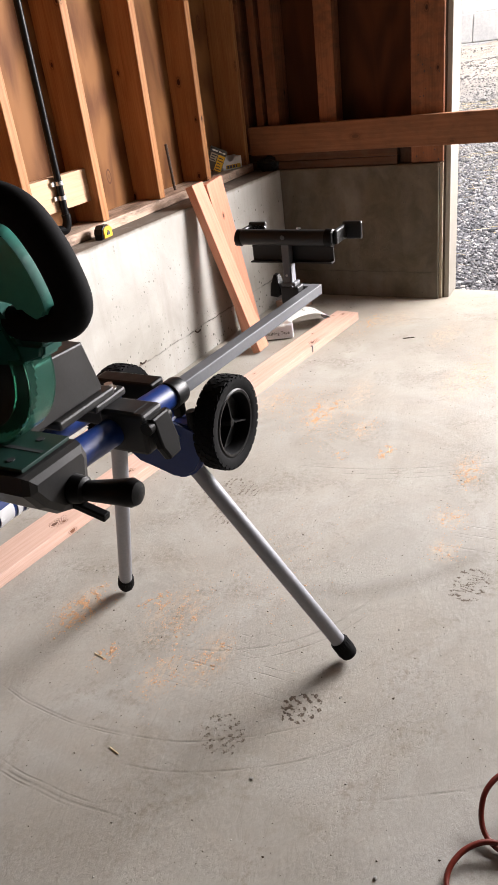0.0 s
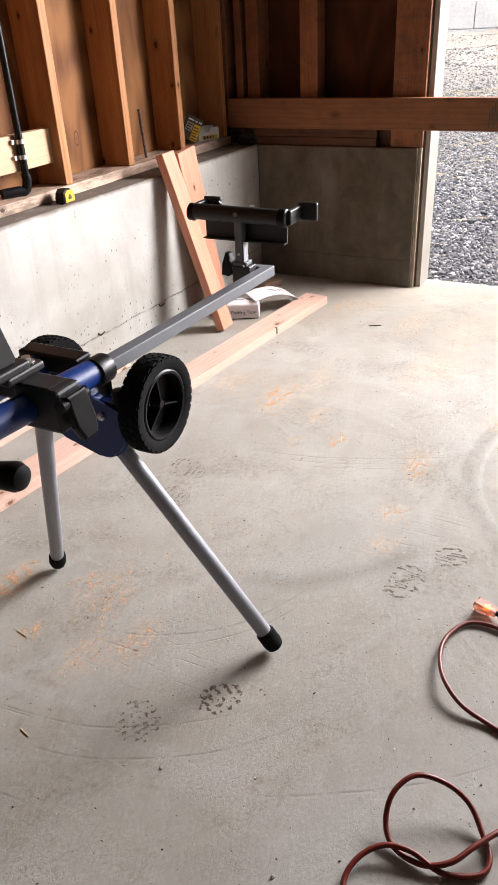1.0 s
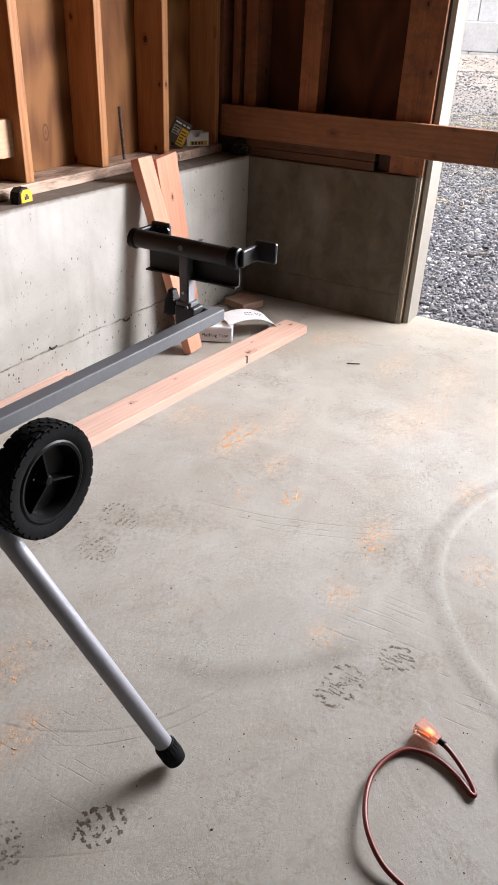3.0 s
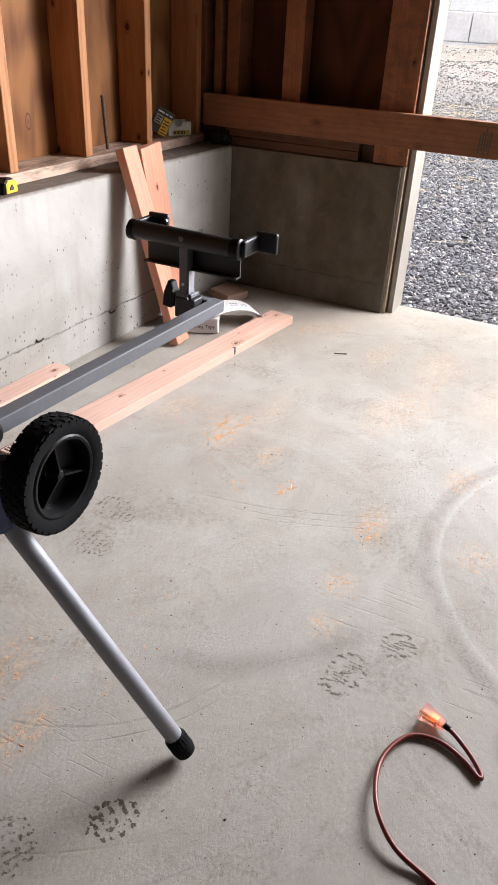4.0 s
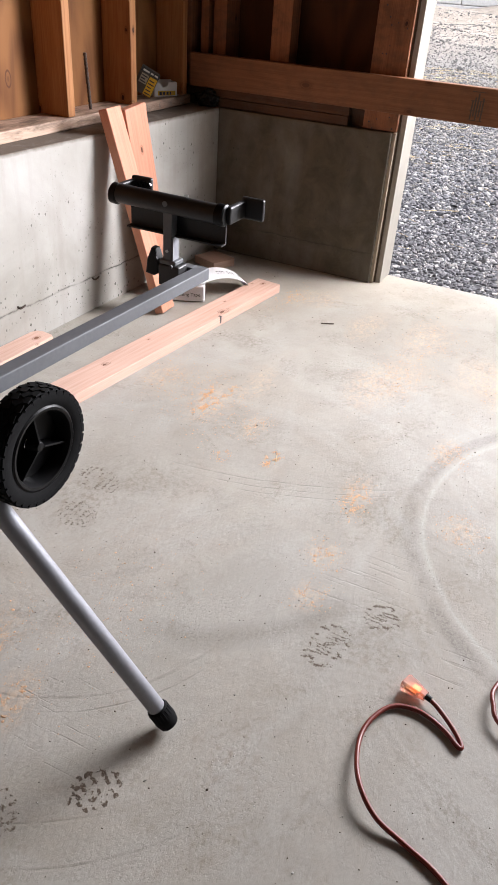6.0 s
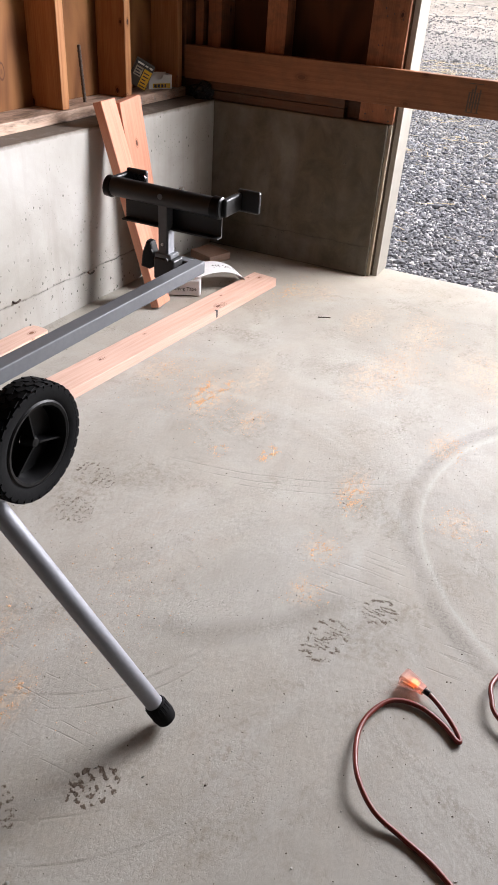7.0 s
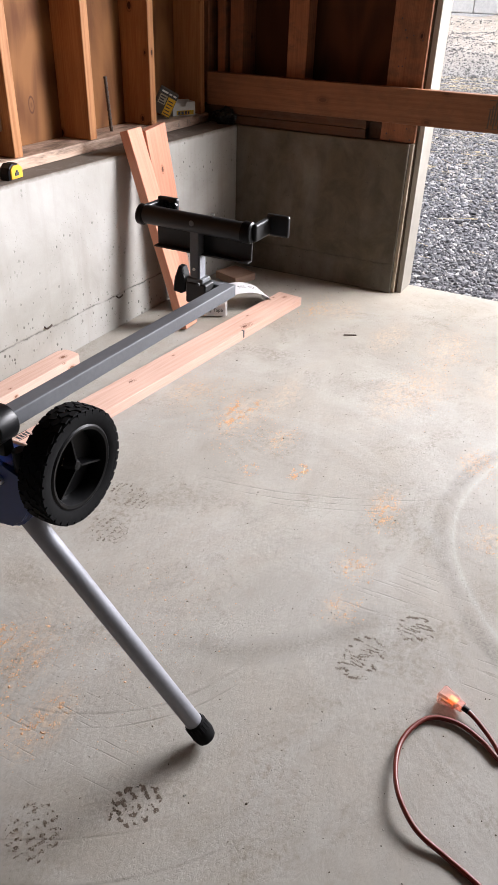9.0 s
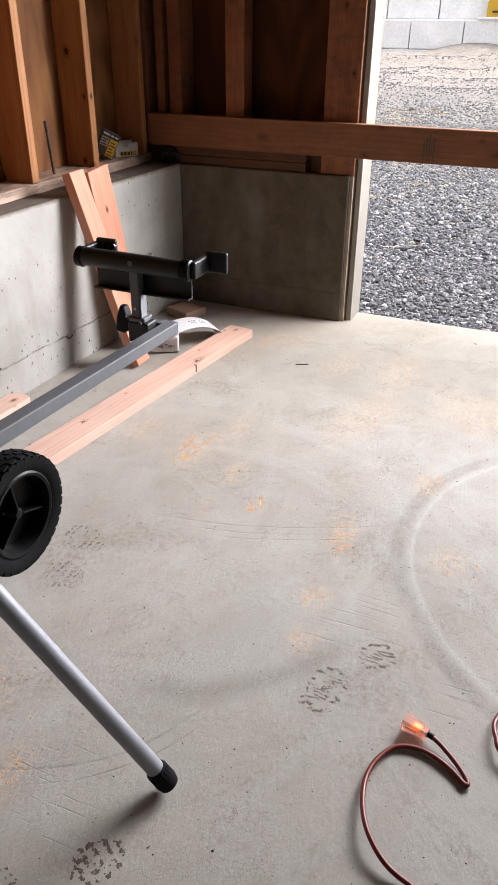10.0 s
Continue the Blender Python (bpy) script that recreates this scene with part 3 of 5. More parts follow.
# ---- mesh helpers ----
def part(name, bm, material, parent=None, label="", smooth=False):
    me = bpy.data.meshes.new(name)
    bmesh.ops.recalc_face_normals(bm, faces=bm.faces)
    bm.to_mesh(me)
    bm.free()
    me.materials.append(material)
    if smooth:
        me.polygons.foreach_set("use_smooth", [True] * len(me.polygons))
        me.set_sharp_from_angle(angle=radians(35))
    ob = new(name, me)
    if parent is not None:
        ob.parent = parent
    if label:
        tagged(ob, label)
    return ob


def thing(name, label, category, kind="", group="", at=(0, 0, 0)):
    ob = new(name)
    ob.location = at
    ob.empty_display_size = 0.05
    return tagged(ob, label, category, group, kind)


def box(bm, x0, x1, y0, y1, z0, z1, bevel=0.0, m=None):
    vs = [bm.verts.new((x, y, z)) for x in (x0, x1) for y in (y0, y1) for z in (z0, z1)]
    fs = []
    for q in ((0, 1, 3, 2), (4, 6, 7, 5), (0, 4, 5, 1), (2, 3, 7, 6), (0, 2, 6, 4), (1, 5, 7, 3)):
        fs.append(bm.faces.new([vs[i] for i in q]))
    geom = vs
    if bevel:
        edges = list({e for f in fs for e in f.edges})
        r = bmesh.ops.bevel(bm, geom=edges, offset=bevel, segments=2, affect="EDGES", profile=0.5)
        geom = list({v for f in r["faces"] for v in f.verts} | {v for v in vs if v.is_valid})
    if m is not None:
        bmesh.ops.transform(bm, matrix=m, verts=geom)
    return bm


def tube(bm, pts, r, seg=14, cap=True, radii=None):
    """A round bar along a chain of points."""
    pts = [Vector(p) for p in pts]
    rings, ref = [], None
    for i, p in enumerate(pts):
        d = (pts[min(i + 1, len(pts) - 1)] - pts[max(i - 1, 0)]).normalized()
        if ref is None:
            ref = d.orthogonal().normalized()
        ref = (ref - d * ref.dot(d)).normalized()
        side = d.cross(ref)
        rr = radii[i] if radii else r
        rings.append([bm.verts.new(p + (ref * math.cos(a) + side * math.sin(a)) * rr) for a in (2 * math.pi * k / seg for k in range(seg))])
    for a, b in zip(rings, rings[1:]):
        for k in range(seg):
            bm.faces.new((a[k], a[(k + 1) % seg], b[(k + 1) % seg], b[k]))
    if cap:
        bm.faces.new(rings[0][::-1])
        bm.faces.new(rings[-1])
    return bm


def lathe(bm, profile, seg=48, m=None, closed=True):
    """Turn (radius, y) pairs round the y axis."""
    rings = []
    for k in range(seg):
        a = 2 * math.pi * k / seg
        rings.append([bm.verts.new((r * math.cos(a), y, r * math.sin(a))) for r, y in profile])
    n = len(profile)
    for k in range(seg):
        a, b = rings[k], rings[(k + 1) % seg]
        for i in range(n if closed else n - 1):
            j = (i + 1) % n
            bm.faces.new((a[i], a[j], b[j], b[i]))
    if m is not None:
        bmesh.ops.transform(bm, matrix=m, verts=[v for r in rings for v in r])
    return bm


def prism(bm, outline, depth, m=None, bevel=0.0):
    """An outline in local x, z pushed along y from 0 to depth."""
    a = [bm.verts.new((x, 0, z)) for x, z in outline]
    b = [bm.verts.new((x, depth, z)) for x, z in outline]
    f1, f2 = bm.faces.new(a), bm.faces.new(b[::-1])
    n = len(outline)
    for i in range(n):
        bm.faces.new((a[i], b[i], b[(i + 1) % n], a[(i + 1) % n]))
    geom = a + b
    if bevel:
        r = bmesh.ops.bevel(bm, geom=list(set(f1.edges) | set(f2.edges)), offset=bevel, segments=2, affect="EDGES", profile=0.5)
        geom = list({v for f in r["faces"] for v in f.verts} | {v for v in geom if v.is_valid})
    if m is not None:
        bmesh.ops.transform(bm, matrix=m, verts=geom)
    return bm


def spline(pts, steps=8):
    """A smooth chain through the points (Catmull-Rom)."""
    p = [Vector(q) for q in pts]
    p = [2 * p[0] - p[1]] + p + [2 * p[-1] - p[-2]]
    out = []
    for i in range(1, len(p) - 2):
        for k in range(steps):
            t = k / steps
            out.append(0.5 * ((2 * p[i]) + (p[i + 1] - p[i - 1]) * t + (2 * p[i - 1] - 5 * p[i] + 4 * p[i + 1] - p[i + 2]) * t * t + (3 * p[i] - p[i - 1] - 3 * p[i + 1] + p[i + 2]) * t ** 3))
    return out + [p[-2]]


plank_meshes = {}


def plank(name, length, w, t, m, material, parent=None, label="", wear=0.003):
    """A sawn plank: length along local x from 0, width along y, thickness along z, both about the axis."""
    key = (round(length, 4), round(w, 4), round(t, 4), material.name)
    if key not in plank_meshes:
        bm = box(bmesh.new(), 0, length, -w / 2, w / 2, -t / 2, t / 2, wear)
        bmesh.ops.recalc_face_normals(bm, faces=bm.faces)
        me = bpy.data.meshes.new(name)
        bm.to_mesh(me)
        bm.free()
        me.materials.append(material)
        plank_meshes[key] = me
    ob = new(name, plank_meshes[key])
    ob.matrix_world = m
    if parent is not None:
        ob.parent = parent
        ob.matrix_basis = m
    if label:
        tagged(ob, label)
    return ob


def frame_to(p0, p1, across):
    """The pose whose x runs from p0 to p1 and whose y lies towards across."""
    p0, p1 = Vector(p0), Vector(p1)
    x = (p1 - p0).normalized()
    y = Vector(across)
    y = (y - x * y.dot(x)).normalized()
    z = x.cross(y)
    return Matrix((( x.x, y.x, z.x, p0.x), (x.y, y.y, z.y, p0.y), (x.z, y.z, z.z, p0.z), (0, 0, 0, 1)))


UP_POSE = Matrix(((0, 1, 0, 0), (0, 0, 1, 0), (1, 0, 0, 0), (0, 0, 0, 1)))  # local x up, y along x, z along y


def stud_at(name, x0, x1, y0, y1, z0, z1, parent, material=None, label=""):
    """An upright timber that fills the given block."""
    m = Matrix.Translation(((x0 + x1) / 2, (y0 + y1) / 2, z0)) @ UP_POSE
    return plank(name, z1 - z0, x1 - x0, y1 - y0, m, material or M_STUD, parent, label)


# ---- the place ----
WY, WX, TOP = 2.14, 3.70, 0.652     # inner faces of the two stem walls, their height
CEIL = 2.55

bm = box(bmesh.new(), -3.0, 3.87, -3.2, 2.33, -0.14, 0.0, 0.004)
tagged(part("floor", bm, M_FLOOR), "troweled grey concrete slab, dusty with saw dust and footprints", "floor", kind="structure")

bm = bmesh.new()
prism(bm, [(-3.0, 2.205), (1.4, 2.198), (3.70, 2.122), (3.88, 2.122), (3.88, 2.33), (-3.0, 2.33)], TOP, None, 0.006)
bmesh.ops.transform(bm, matrix=Matrix(((1, 0, 0, 0), (0, 0, 1, 0), (0, 1, 0, 0), (0, 0, 0, 1))), verts=bm.verts)
tagged(part("stem_wall_north", bm, M_STEM), "pale formed concrete stem wall with pin holes", "wall", kind="structure")
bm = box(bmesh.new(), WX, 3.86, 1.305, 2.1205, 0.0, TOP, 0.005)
tagged(part("stem_wall_east", bm, M_STEM_STAINED_SHADED), "brown stained formed concrete stem wall beside the door opening, coloured darker for shade", "wall", kind="structure")

stem_n = bpy.data.objects["stem_wall_north"]
for x, y, z in ((2.355, 2.166, 0.145), (2.766, 2.152, 0.127)):
    bm = tube(bmesh.new(), spline([(x - 0.012, y + 0.004, z + 0.004), (x - 0.012, y - 0.008, z - 0.002), (x, y - 0.013, z + 0.001), (x + 0.014, y - 0.009, z + 0.002)], 4), 0.0035, 8)
    part("form_tie", bm, M_REBAR, stem_n, "rusty broken form tie", smooth=True)

# north framed wall: plate, studs and sheathing
wall_n = thing("wall_north", "open stud wall of orange fir with plywood behind", "wall", "structure")
plank("sill_plate", 6.7, 0.14, 0.038, pose(-3.0, 2.337, TOP + 0.0195), M_SILL, wall_n, "worn sill plate")
SX = [3.652, 3.252, 2.844, 2.442, 2.060, 1.655, 1.25, 0.845, 0.44, 0.035, -0.37, -0.78, -1.18, -1.59, -2.0, -2.4, -2.8]
for x in SX:
    stud_at("stud", x - 0.020, x + 0.020, 2.272, 2.407, TOP + 0.0395, CEIL, wall_n)
for k, (a, b) in enumerate(((-3.0, -0.78), (-0.776, 0.84), (0.844, 2.06), (2.064, 3.25), (3.254, 3.86))):
    stud_at("sheathing", a, b, 2.409, 2.421, 0.5, CEIL, wall_n, M_PLY)

# east framed wall beside the opening
wall_e = thing("wall_east", "stud wall with plywood beside the door opening, coloured dark for shade", "wall", "structure")
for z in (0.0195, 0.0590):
    plank("sill_plate", 0.90, 0.13, 0.038, pose(3.775, 1.505, TOP + z, 0, 0, 90), M_OLD_SHADED, wall_e, "old stained sill plate, coloured darker for shade")
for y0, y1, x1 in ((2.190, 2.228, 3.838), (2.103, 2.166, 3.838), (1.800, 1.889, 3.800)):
    stud_at("stud", 3.712, x1, y0, y1, TOP + 0.0790, CEIL, wall_e, M_STUD_SHADED)
# dark block fills the slit that let light through beside the post
stud_at("sill_block", 3.745, 3.838, 1.4405, 1.5035, TOP + 0.0005, TOP + 0.078, wall_e, M_OLD_SHADED)
# upright added to plug a light leak in the corner
stud_at("corner_post", 3.712, 3.838, 2.275, 2.405, TOP + 0.0790, CEIL, wall_e, M_STUD_SHADED)
stud_at("post", 3.712, 3.838, 1.289, 1.438, TOP + 0.003, CEIL, wall_e, M_STUD_SHADED, label="wide reddish fir door post with nail holes")
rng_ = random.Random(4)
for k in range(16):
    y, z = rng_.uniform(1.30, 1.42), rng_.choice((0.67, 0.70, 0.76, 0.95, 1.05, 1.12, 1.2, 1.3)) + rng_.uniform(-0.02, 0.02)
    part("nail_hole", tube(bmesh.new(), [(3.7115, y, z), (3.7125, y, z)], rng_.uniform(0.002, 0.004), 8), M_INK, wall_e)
stud_at("sheathing", 3.84, 3.852, 1.30, 2.408, TOP + 0.002, CEIL, wall_e, M_PLY_SHADED)

# door opening
jamb = thing("door_jamb", "white painted door jamb with a dark strip for its shaded gap", "door jamb", "structure")
part("backer", box(bmesh.new(), 3.712, 3.858, 1.2895, 1.3035, 0.0, TOP - 0.001, 0.001), M_BACKER, jamb, "pale weathered backer strip")
# dark strip stands in for the shaded gap beside the jamb
part("gap_shade_strip", box(bmesh.new(), 3.733, 3.858, 1.2815, 1.2880, 0.0, 2.079), M_DARK_BROWN, jamb)
part("jamb_board", box(bmesh.new(), 3.735, 3.885, 1.258, 1.2805, 0.0, 2.079, 0.002), M_WHITE, jamb)
# unseen walls and ceiling close the room, near black to hold down bounced light
bm = box(bmesh.new(), 3.70, 3.86, -3.2, -2.65, 0.0, CEIL)
tagged(part("wall_east_far", bm, M_UNSEEN_WALL), "unseen wall past the door openings, near black to limit bounced light", "wall", kind="structure")
bm = box(bmesh.new(), 3.712, 3.86, -0.2, 1.2885, 2.12, CEIL)
box(bm, 3.712, 3.86, -2.65, -0.2, 2.12, CEIL)
tagged(part("door_header", bm, M_STUD), "fir headers over the door openings", "header", kind="structure")
bm = box(bmesh.new(), -3.0, 3.86, -3.32, -3.2, 0.0, CEIL)
tagged(part("wall_south", bm, M_UNSEEN_WALL), "unseen wall behind the camera, near black to limit bounced light", "wall", kind="structure")
bm = box(bmesh.new(), -3.12, -3.0, -3.2, 2.33, 0.0, CEIL)
tagged(part("wall_west", bm, M_UNSEEN_WALL), "unseen wall behind the camera, near black to limit bounced light", "wall", kind="structure")
bm = box(bmesh.new(), -3.12, 3.9, -3.32, 2.43, CEIL, CEIL + 0.12)
tagged(part("ceiling", bm, M_UNSEEN_WALL), "unseen garage ceiling, near black to limit bounced light", "ceiling", kind="structure")

# brace nailed across the wall and the opening
brace = tagged(plank("brace_board", 2.05, 0.133, 0.038, pose(3.691, 0.21, 0.797, 90, 0, 90), M_BRACE), "fir plank nailed level across the studs and door opening", "plank")

# ---- outside ----
def ground_height(x, y):
    d = max(0.0, x - 3.9)
    h = -0.09 + 0.03 * d + 0.06 * max(0.0, min(d, 15.6) - 9.0)
    h += 0.03 * noise.noise((x * 0.7, y * 0.7, 0.3)) * min(1.0, d / 2)
    if d > 9.0:
        h += 0.22 * noise.noise((x * 0.9, y * 0.6, 2.0)) * min(1.0, (d - 9.0) / 2)
    return h


bm = bmesh.new()
xs = [3.86 + 0.12 * i for i in range(40)] + [8.7 + 0.3 * i for i in range(40)] + [21, 24, 40, 90, 300]
ys = [-300, -60, -20, -9, -5] + [-3 + 0.25 * i for i in range(49)] + [12, 20, 60, 300]
grid = [[bm.verts.new((x, y, ground_height(x, y))) for y in ys] for x in xs]
for i in range(len(xs) - 1):
    for j in range(len(ys) - 1):
        bm.faces.new((grid[i][j], grid[i + 1][j], grid[i + 1][j + 1], grid[i][j + 1]))
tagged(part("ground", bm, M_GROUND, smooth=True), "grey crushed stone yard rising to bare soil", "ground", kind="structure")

# crushed stone close to the slab
t_ = bmesh.new()
bmesh.ops.create_icosphere(t_, subdivisions=1, radius=1.0)
ICO_V = np.array([v.co[:] for v in t_.verts])
ICO_F = np.array([[v.index for v in f.verts] for f in t_.faces])
t_.free()


def scatter(name, places, sizes, flat, material, label, category, jag=0.25, seed=1):
    """Many small jagged bits in one mesh."""
    rng = np.random.default_rng(seed)
    n = len(places)
    v = ICO_V[None] * (1 + rng.uniform(-jag, jag, (n, len(ICO_V), 1)))
    v = v * np.asarray(sizes)[:, None, None] * np.stack([rng.uniform(0.7, 1.3, n), rng.uniform(0.6, 1.1, n), np.full(n, 1.0) * flat * rng.uniform(0.7, 1.2, n)], -1)[:, None, :]
    a = rng.uniform(0, 2 * np.pi, n)
    tilt = rng.uniform(-0.5, 0.5, n) * (1 if flat > 0.4 else 0.05)
    c, s, ct, st = np.cos(a), np.sin(a), np.cos(tilt), np.sin(tilt)
    y = v[..., 1] * ct[:, None] - v[..., 2] * st[:, None]
    z = v[..., 1] * st[:, None] + v[..., 2] * ct[:, None]
    x = v[..., 0] * c[:, None] - y * s[:, None]
    y = v[..., 0] * s[:, None] + y * c[:, None]
    v = np.stack([x, y, z], -1) + np.asarray(places)[:, None, :]
    f = (ICO_F[None] + (np.arange(n) * len(ICO_V))[:, None, None]).reshape(-1, 3)
    me = bpy.data.meshes.new(name)
    me.from_pydata(v.reshape(-1, 3).tolist(), [], f.tolist())
    me.materials.append(material)
    return tagged(new(name, me), label, category, kind="stuff")


rng = np.random.default_rng(5)
near_, far_ = ([], []), ([], [])
for x0, x1, y0, y1, n, s in ((3.87, 5.2, 0.0, 2.1, 16000, 0.0095), (5.2, 7.5, 0.2, 2.6, 15000, 0.0115), (7.5, 11.0, 0.6, 3.4, 22000, 0.0105), (11.0, 18.5, 0.8, 5.0, 15000, 0.014)):
    for _ in range(n):
        x, y = rng.uniform(x0, x1), rng.uniform(y0, y1)
        r = s * rng.lognormal(0, 0.3)
        if x > 11 and rng.uniform() < (x - 11) / 9:
            continue
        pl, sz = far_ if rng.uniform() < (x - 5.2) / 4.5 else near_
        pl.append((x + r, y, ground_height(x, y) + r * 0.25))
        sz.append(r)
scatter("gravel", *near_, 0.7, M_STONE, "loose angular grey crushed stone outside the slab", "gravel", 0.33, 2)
scatter("hazed_gravel", *far_, 0.7, M_STONE_HAZED, "pale dusty crushed stone farther out in the yard", "gravel", 0.3, 3)

# far retaining wall of large blocks
blockwall = thing("retaining_wall", "pale precast concrete block retaining wall behind the yard", "retaining wall")
for row in range(4):
    for k in range(14):
        y0 = -5.65 + 1.2 * k + (0.55 if row % 2 else 0.0)
        set_ = 0.35 if row > 1 else 0.0
        part("block", box(bmesh.new(), 19.5 + set_, 20.1 + set_, y0 + 0.01, y0 + 1.19, 0.78 + 0.6 * (row - 1), 1.37 + 0.6 * (row - 1), 0.02), M_BLOCK, blockwall)


slab_ = tagged(part("stone_slab", box(bmesh.new(), 19.42, 19.84, 1.9, 3.02, 1.371, 1.42, 0.01), M_BLOCK), "thin grey stone slab lying on the block ledge", "slab")
sack = thing("yellow_sack", "yellow printed sack on a stone slab by the block wall", "sack", at=(19.63, 2.45, 1.4205))
bm = bmesh.new()
bmesh.ops.create_cube(bm, size=1.0)
bmesh.ops.subdivide_edges(bm, edges=list(bm.edges), cuts=4, use_grid_fill=True)
for v in bm.verts:
    u = v.co.copy()
    v.co = Vector((u.x * 0.36 * (1 - 0.5 * abs(u.y)), u.y * 0.80, (u.z + 0.5) * (0.42 - 0.5 * u.y * u.y) + 0.01 * noise.noise(u * 5)))
part("bag", bm, M_YELLOW, sack, smooth=True)
part("print_bar", box(bmesh.new(), -0.19, -0.17, 0.05, 0.28, 0.08, 0.12), M_INK, sack)

# ---- lumber ----
d_ = Vector((-0.9934, 0.1148, 0.0))
n_ = Vector((0.1148, 0.9934, 0.0))
c_ = Vector((3.352, 1.602, 0.0195)) + n_ * 0.0545
tagged(plank("floor_plank", 2.44, 0.115, 0.038, frame_to(c_, c_ + d_, n_), M_NEW), "fresh pinkish plank with a cracked knot lying flat on the slab", "plank", "loose planks")

fplank = bpy.data.objects["floor_plank"]


def eye(u, v, size, name="knot"):
    """A flat dark eye with growth rings round it, on the plank's upper face."""
    bm = bmesh.new()
    for r0, r1, a0, a1 in ((0.0, 0.30, 0, 360), (0.42, 0.48, 20, 330), (0.60, 0.65, 60, 300), (0.80, 0.84, 80, 280), (1.0, 1.03, 100, 260)):
        prev = None
        for q in range(25):
            a = radians(a0 + (a1 - a0) * q / 24)
            wob = 1 + 0.10 * math.sin(3 * a + u * 9) + 0.06 * math.sin(7 * a)
            pair_ = [bm.verts.new((u + 2.1 * size * r * wob * math.cos(a), v + size * r * wob * math.sin(a), -0.01935)) for r in (max(r0, 0.01), r1)]
            if prev:
                bm.faces.new((prev[0], prev[1], pair_[1], pair_[0]))
            prev = pair_
    part(name, bm, M_KNOT, fplank)


eye(0.420, -0.036, 0.021)
eye(1.950, -0.013, 0.020)
eye(1.05, 0.012, 0.012)
eye(1.62, -0.018, 0.011)
part("crack", box(bmesh.new(), 0.453, 0.463, -0.0582, -0.048, -0.0195, 0.010, 0.0006), M_INK, fplank)

bm = bmesh.new()
prism(bm, [(0.014, 0.0), (2.1, 0.0), (2.1, 0.088), (0.030, 0.088), (0.006, 0.076), (0, 0.056), (0.004, 0.012)], 0.038, bevel=0.003)
bmesh.ops.transform(bm, matrix=pose(0, 0, 0, 90, 0, 0), verts=bm.verts)
ob = part("wall_plank", bm, M_NEW)
ob.matrix_world = pose(2.412, 2.072, 0.0005, 0, 0, 178.2)
tagged(ob, "fresh pinkish plank with a clipped corner along the stem wall", "plank", "loose planks")

tagged(plank("leaning_plank", 0.765, 0.089, 0.038, frame_to((2.893, 1.905, 0.006), (2.876, 2.128, 0.735), (1, 0, 0)), M_LEAN), "reddish short plank leaning on the stem wall, crossing another", "plank", "leaning planks")
tagged(plank("leaning_plank", 0.735, 0.140, 0.036, frame_to((3.085, 2.045, 0.004), (3.008, 2.124, 0.735), (1, 0, 0)), M_LEAN), "wide reddish short plank leaning flat on the stem wall", "plank", "leaning planks")
tagged(plank("scrap_block", 0.13, 0.14, 0.036, pose(3.44, 2.03, 0.0185, 0, 0, -20), M_OFFCUT), "short lumber offcut on the slab in the corner", "lumber offcut")

# ---- things on the sill ----
tagged(plank("blocking", 0.348, 0.118, 0.036, pose(2.084, 2.330, 0.83, 90, 0, 0), M_PALE), "pale blocking plank between two studs behind the pipe", "blocking")

pipe = thing("pipe", "black plastic pipe strapped to the blocking between studs", "pipe")
part("riser", tube(bmesh.new(), [(2.246, 2.295, 0.735), (2.246, 2.295, 2.5)], 0.0125, 20), M_PLASTIC, pipe, smooth=True)
elbow = spline([(2.246, 2.295, 0.76), (2.246, 2.295, 0.735), (2.234, 2.30, 0.708), (2.209, 2.312, 0.7095), (2.155, 2.335, 0.7085)], 5)
part("elbow", tube(bmesh.new(), elbow, 0.0165, 20), M_PLASTIC, pipe, smooth=True)
for z in (0.868, 0.818):
    bm = tube(bmesh.new(), [(2.246, 2.295, z - 0.007), (2.246, 2.295, z + 0.007)], 0.0155, 20)
    box(bm, 2.220, 2.272, 2.3085, 2.3115, z - 0.007, z + 0.007)
    box(bm, 2.216, 2.227, 2.300, 2.3085, z - 0.0065, z + 0.0065)
    part("strap", bm, M_STEEL, pipe, "pale metal pipe strap")

bm = bmesh.new()
pts = [(3.035 - 0.02 * k / 40, 2.33, 0.672 + 0.215 * k / 40) for k in range(41)]
tube(bm, pts, 0.006, 8, radii=[0.0072 if k % 3 == 0 else 0.0058 for k in range(41)])
tagged(part("rebar", bm, M_REBAR), "short upright rusty steel bar behind the sill plate", "steel bar")

tape = thing("tape_measure", "yellow and black tape measure on the stem wall ledge", "tape measure", at=(2.330, 2.212, TOP))
prof = [(-0.036, 0.0), (0.036, 0.0), (0.036, 0.02), (0.032, 0.044), (0.018, 0.058), (-0.012, 0.06), (-0.03, 0.046), (-0.036, 0.025)]
part("case", prism(bmesh.new(), prof, 0.036, pose(0, -0.018, 0), 0.006), M_PLASTIC, tape)
face = [(-0.026, 0.004), (0.033, 0.004), (0.033, 0.040), (0.018, 0.053), (-0.014, 0.053), (-0.026, 0.040)]
part("face_plate", prism(bmesh.new(), face, 0.006, pose(0, -0.022, 0), 0.002), M_YELLOW, tape, "yellow face plate")
bm = box(bmesh.new(), -0.008, 0.010, -0.0245, -0.0215, 0.016, 0.028)
box(bm, -0.002, 0.005, -0.0245, -0.0215, 0.028, 0.036)
part("mark", bm, M_INK, tape)
tape.rotation_euler = (0, 0, radians(4))
tape.scale = (0.92, 1.05, 0.82)

cart = thing("carton", "small open black, yellow and cream carton tipped on the sill plate", "carton", at=(3.425, 2.335, 0.6915))
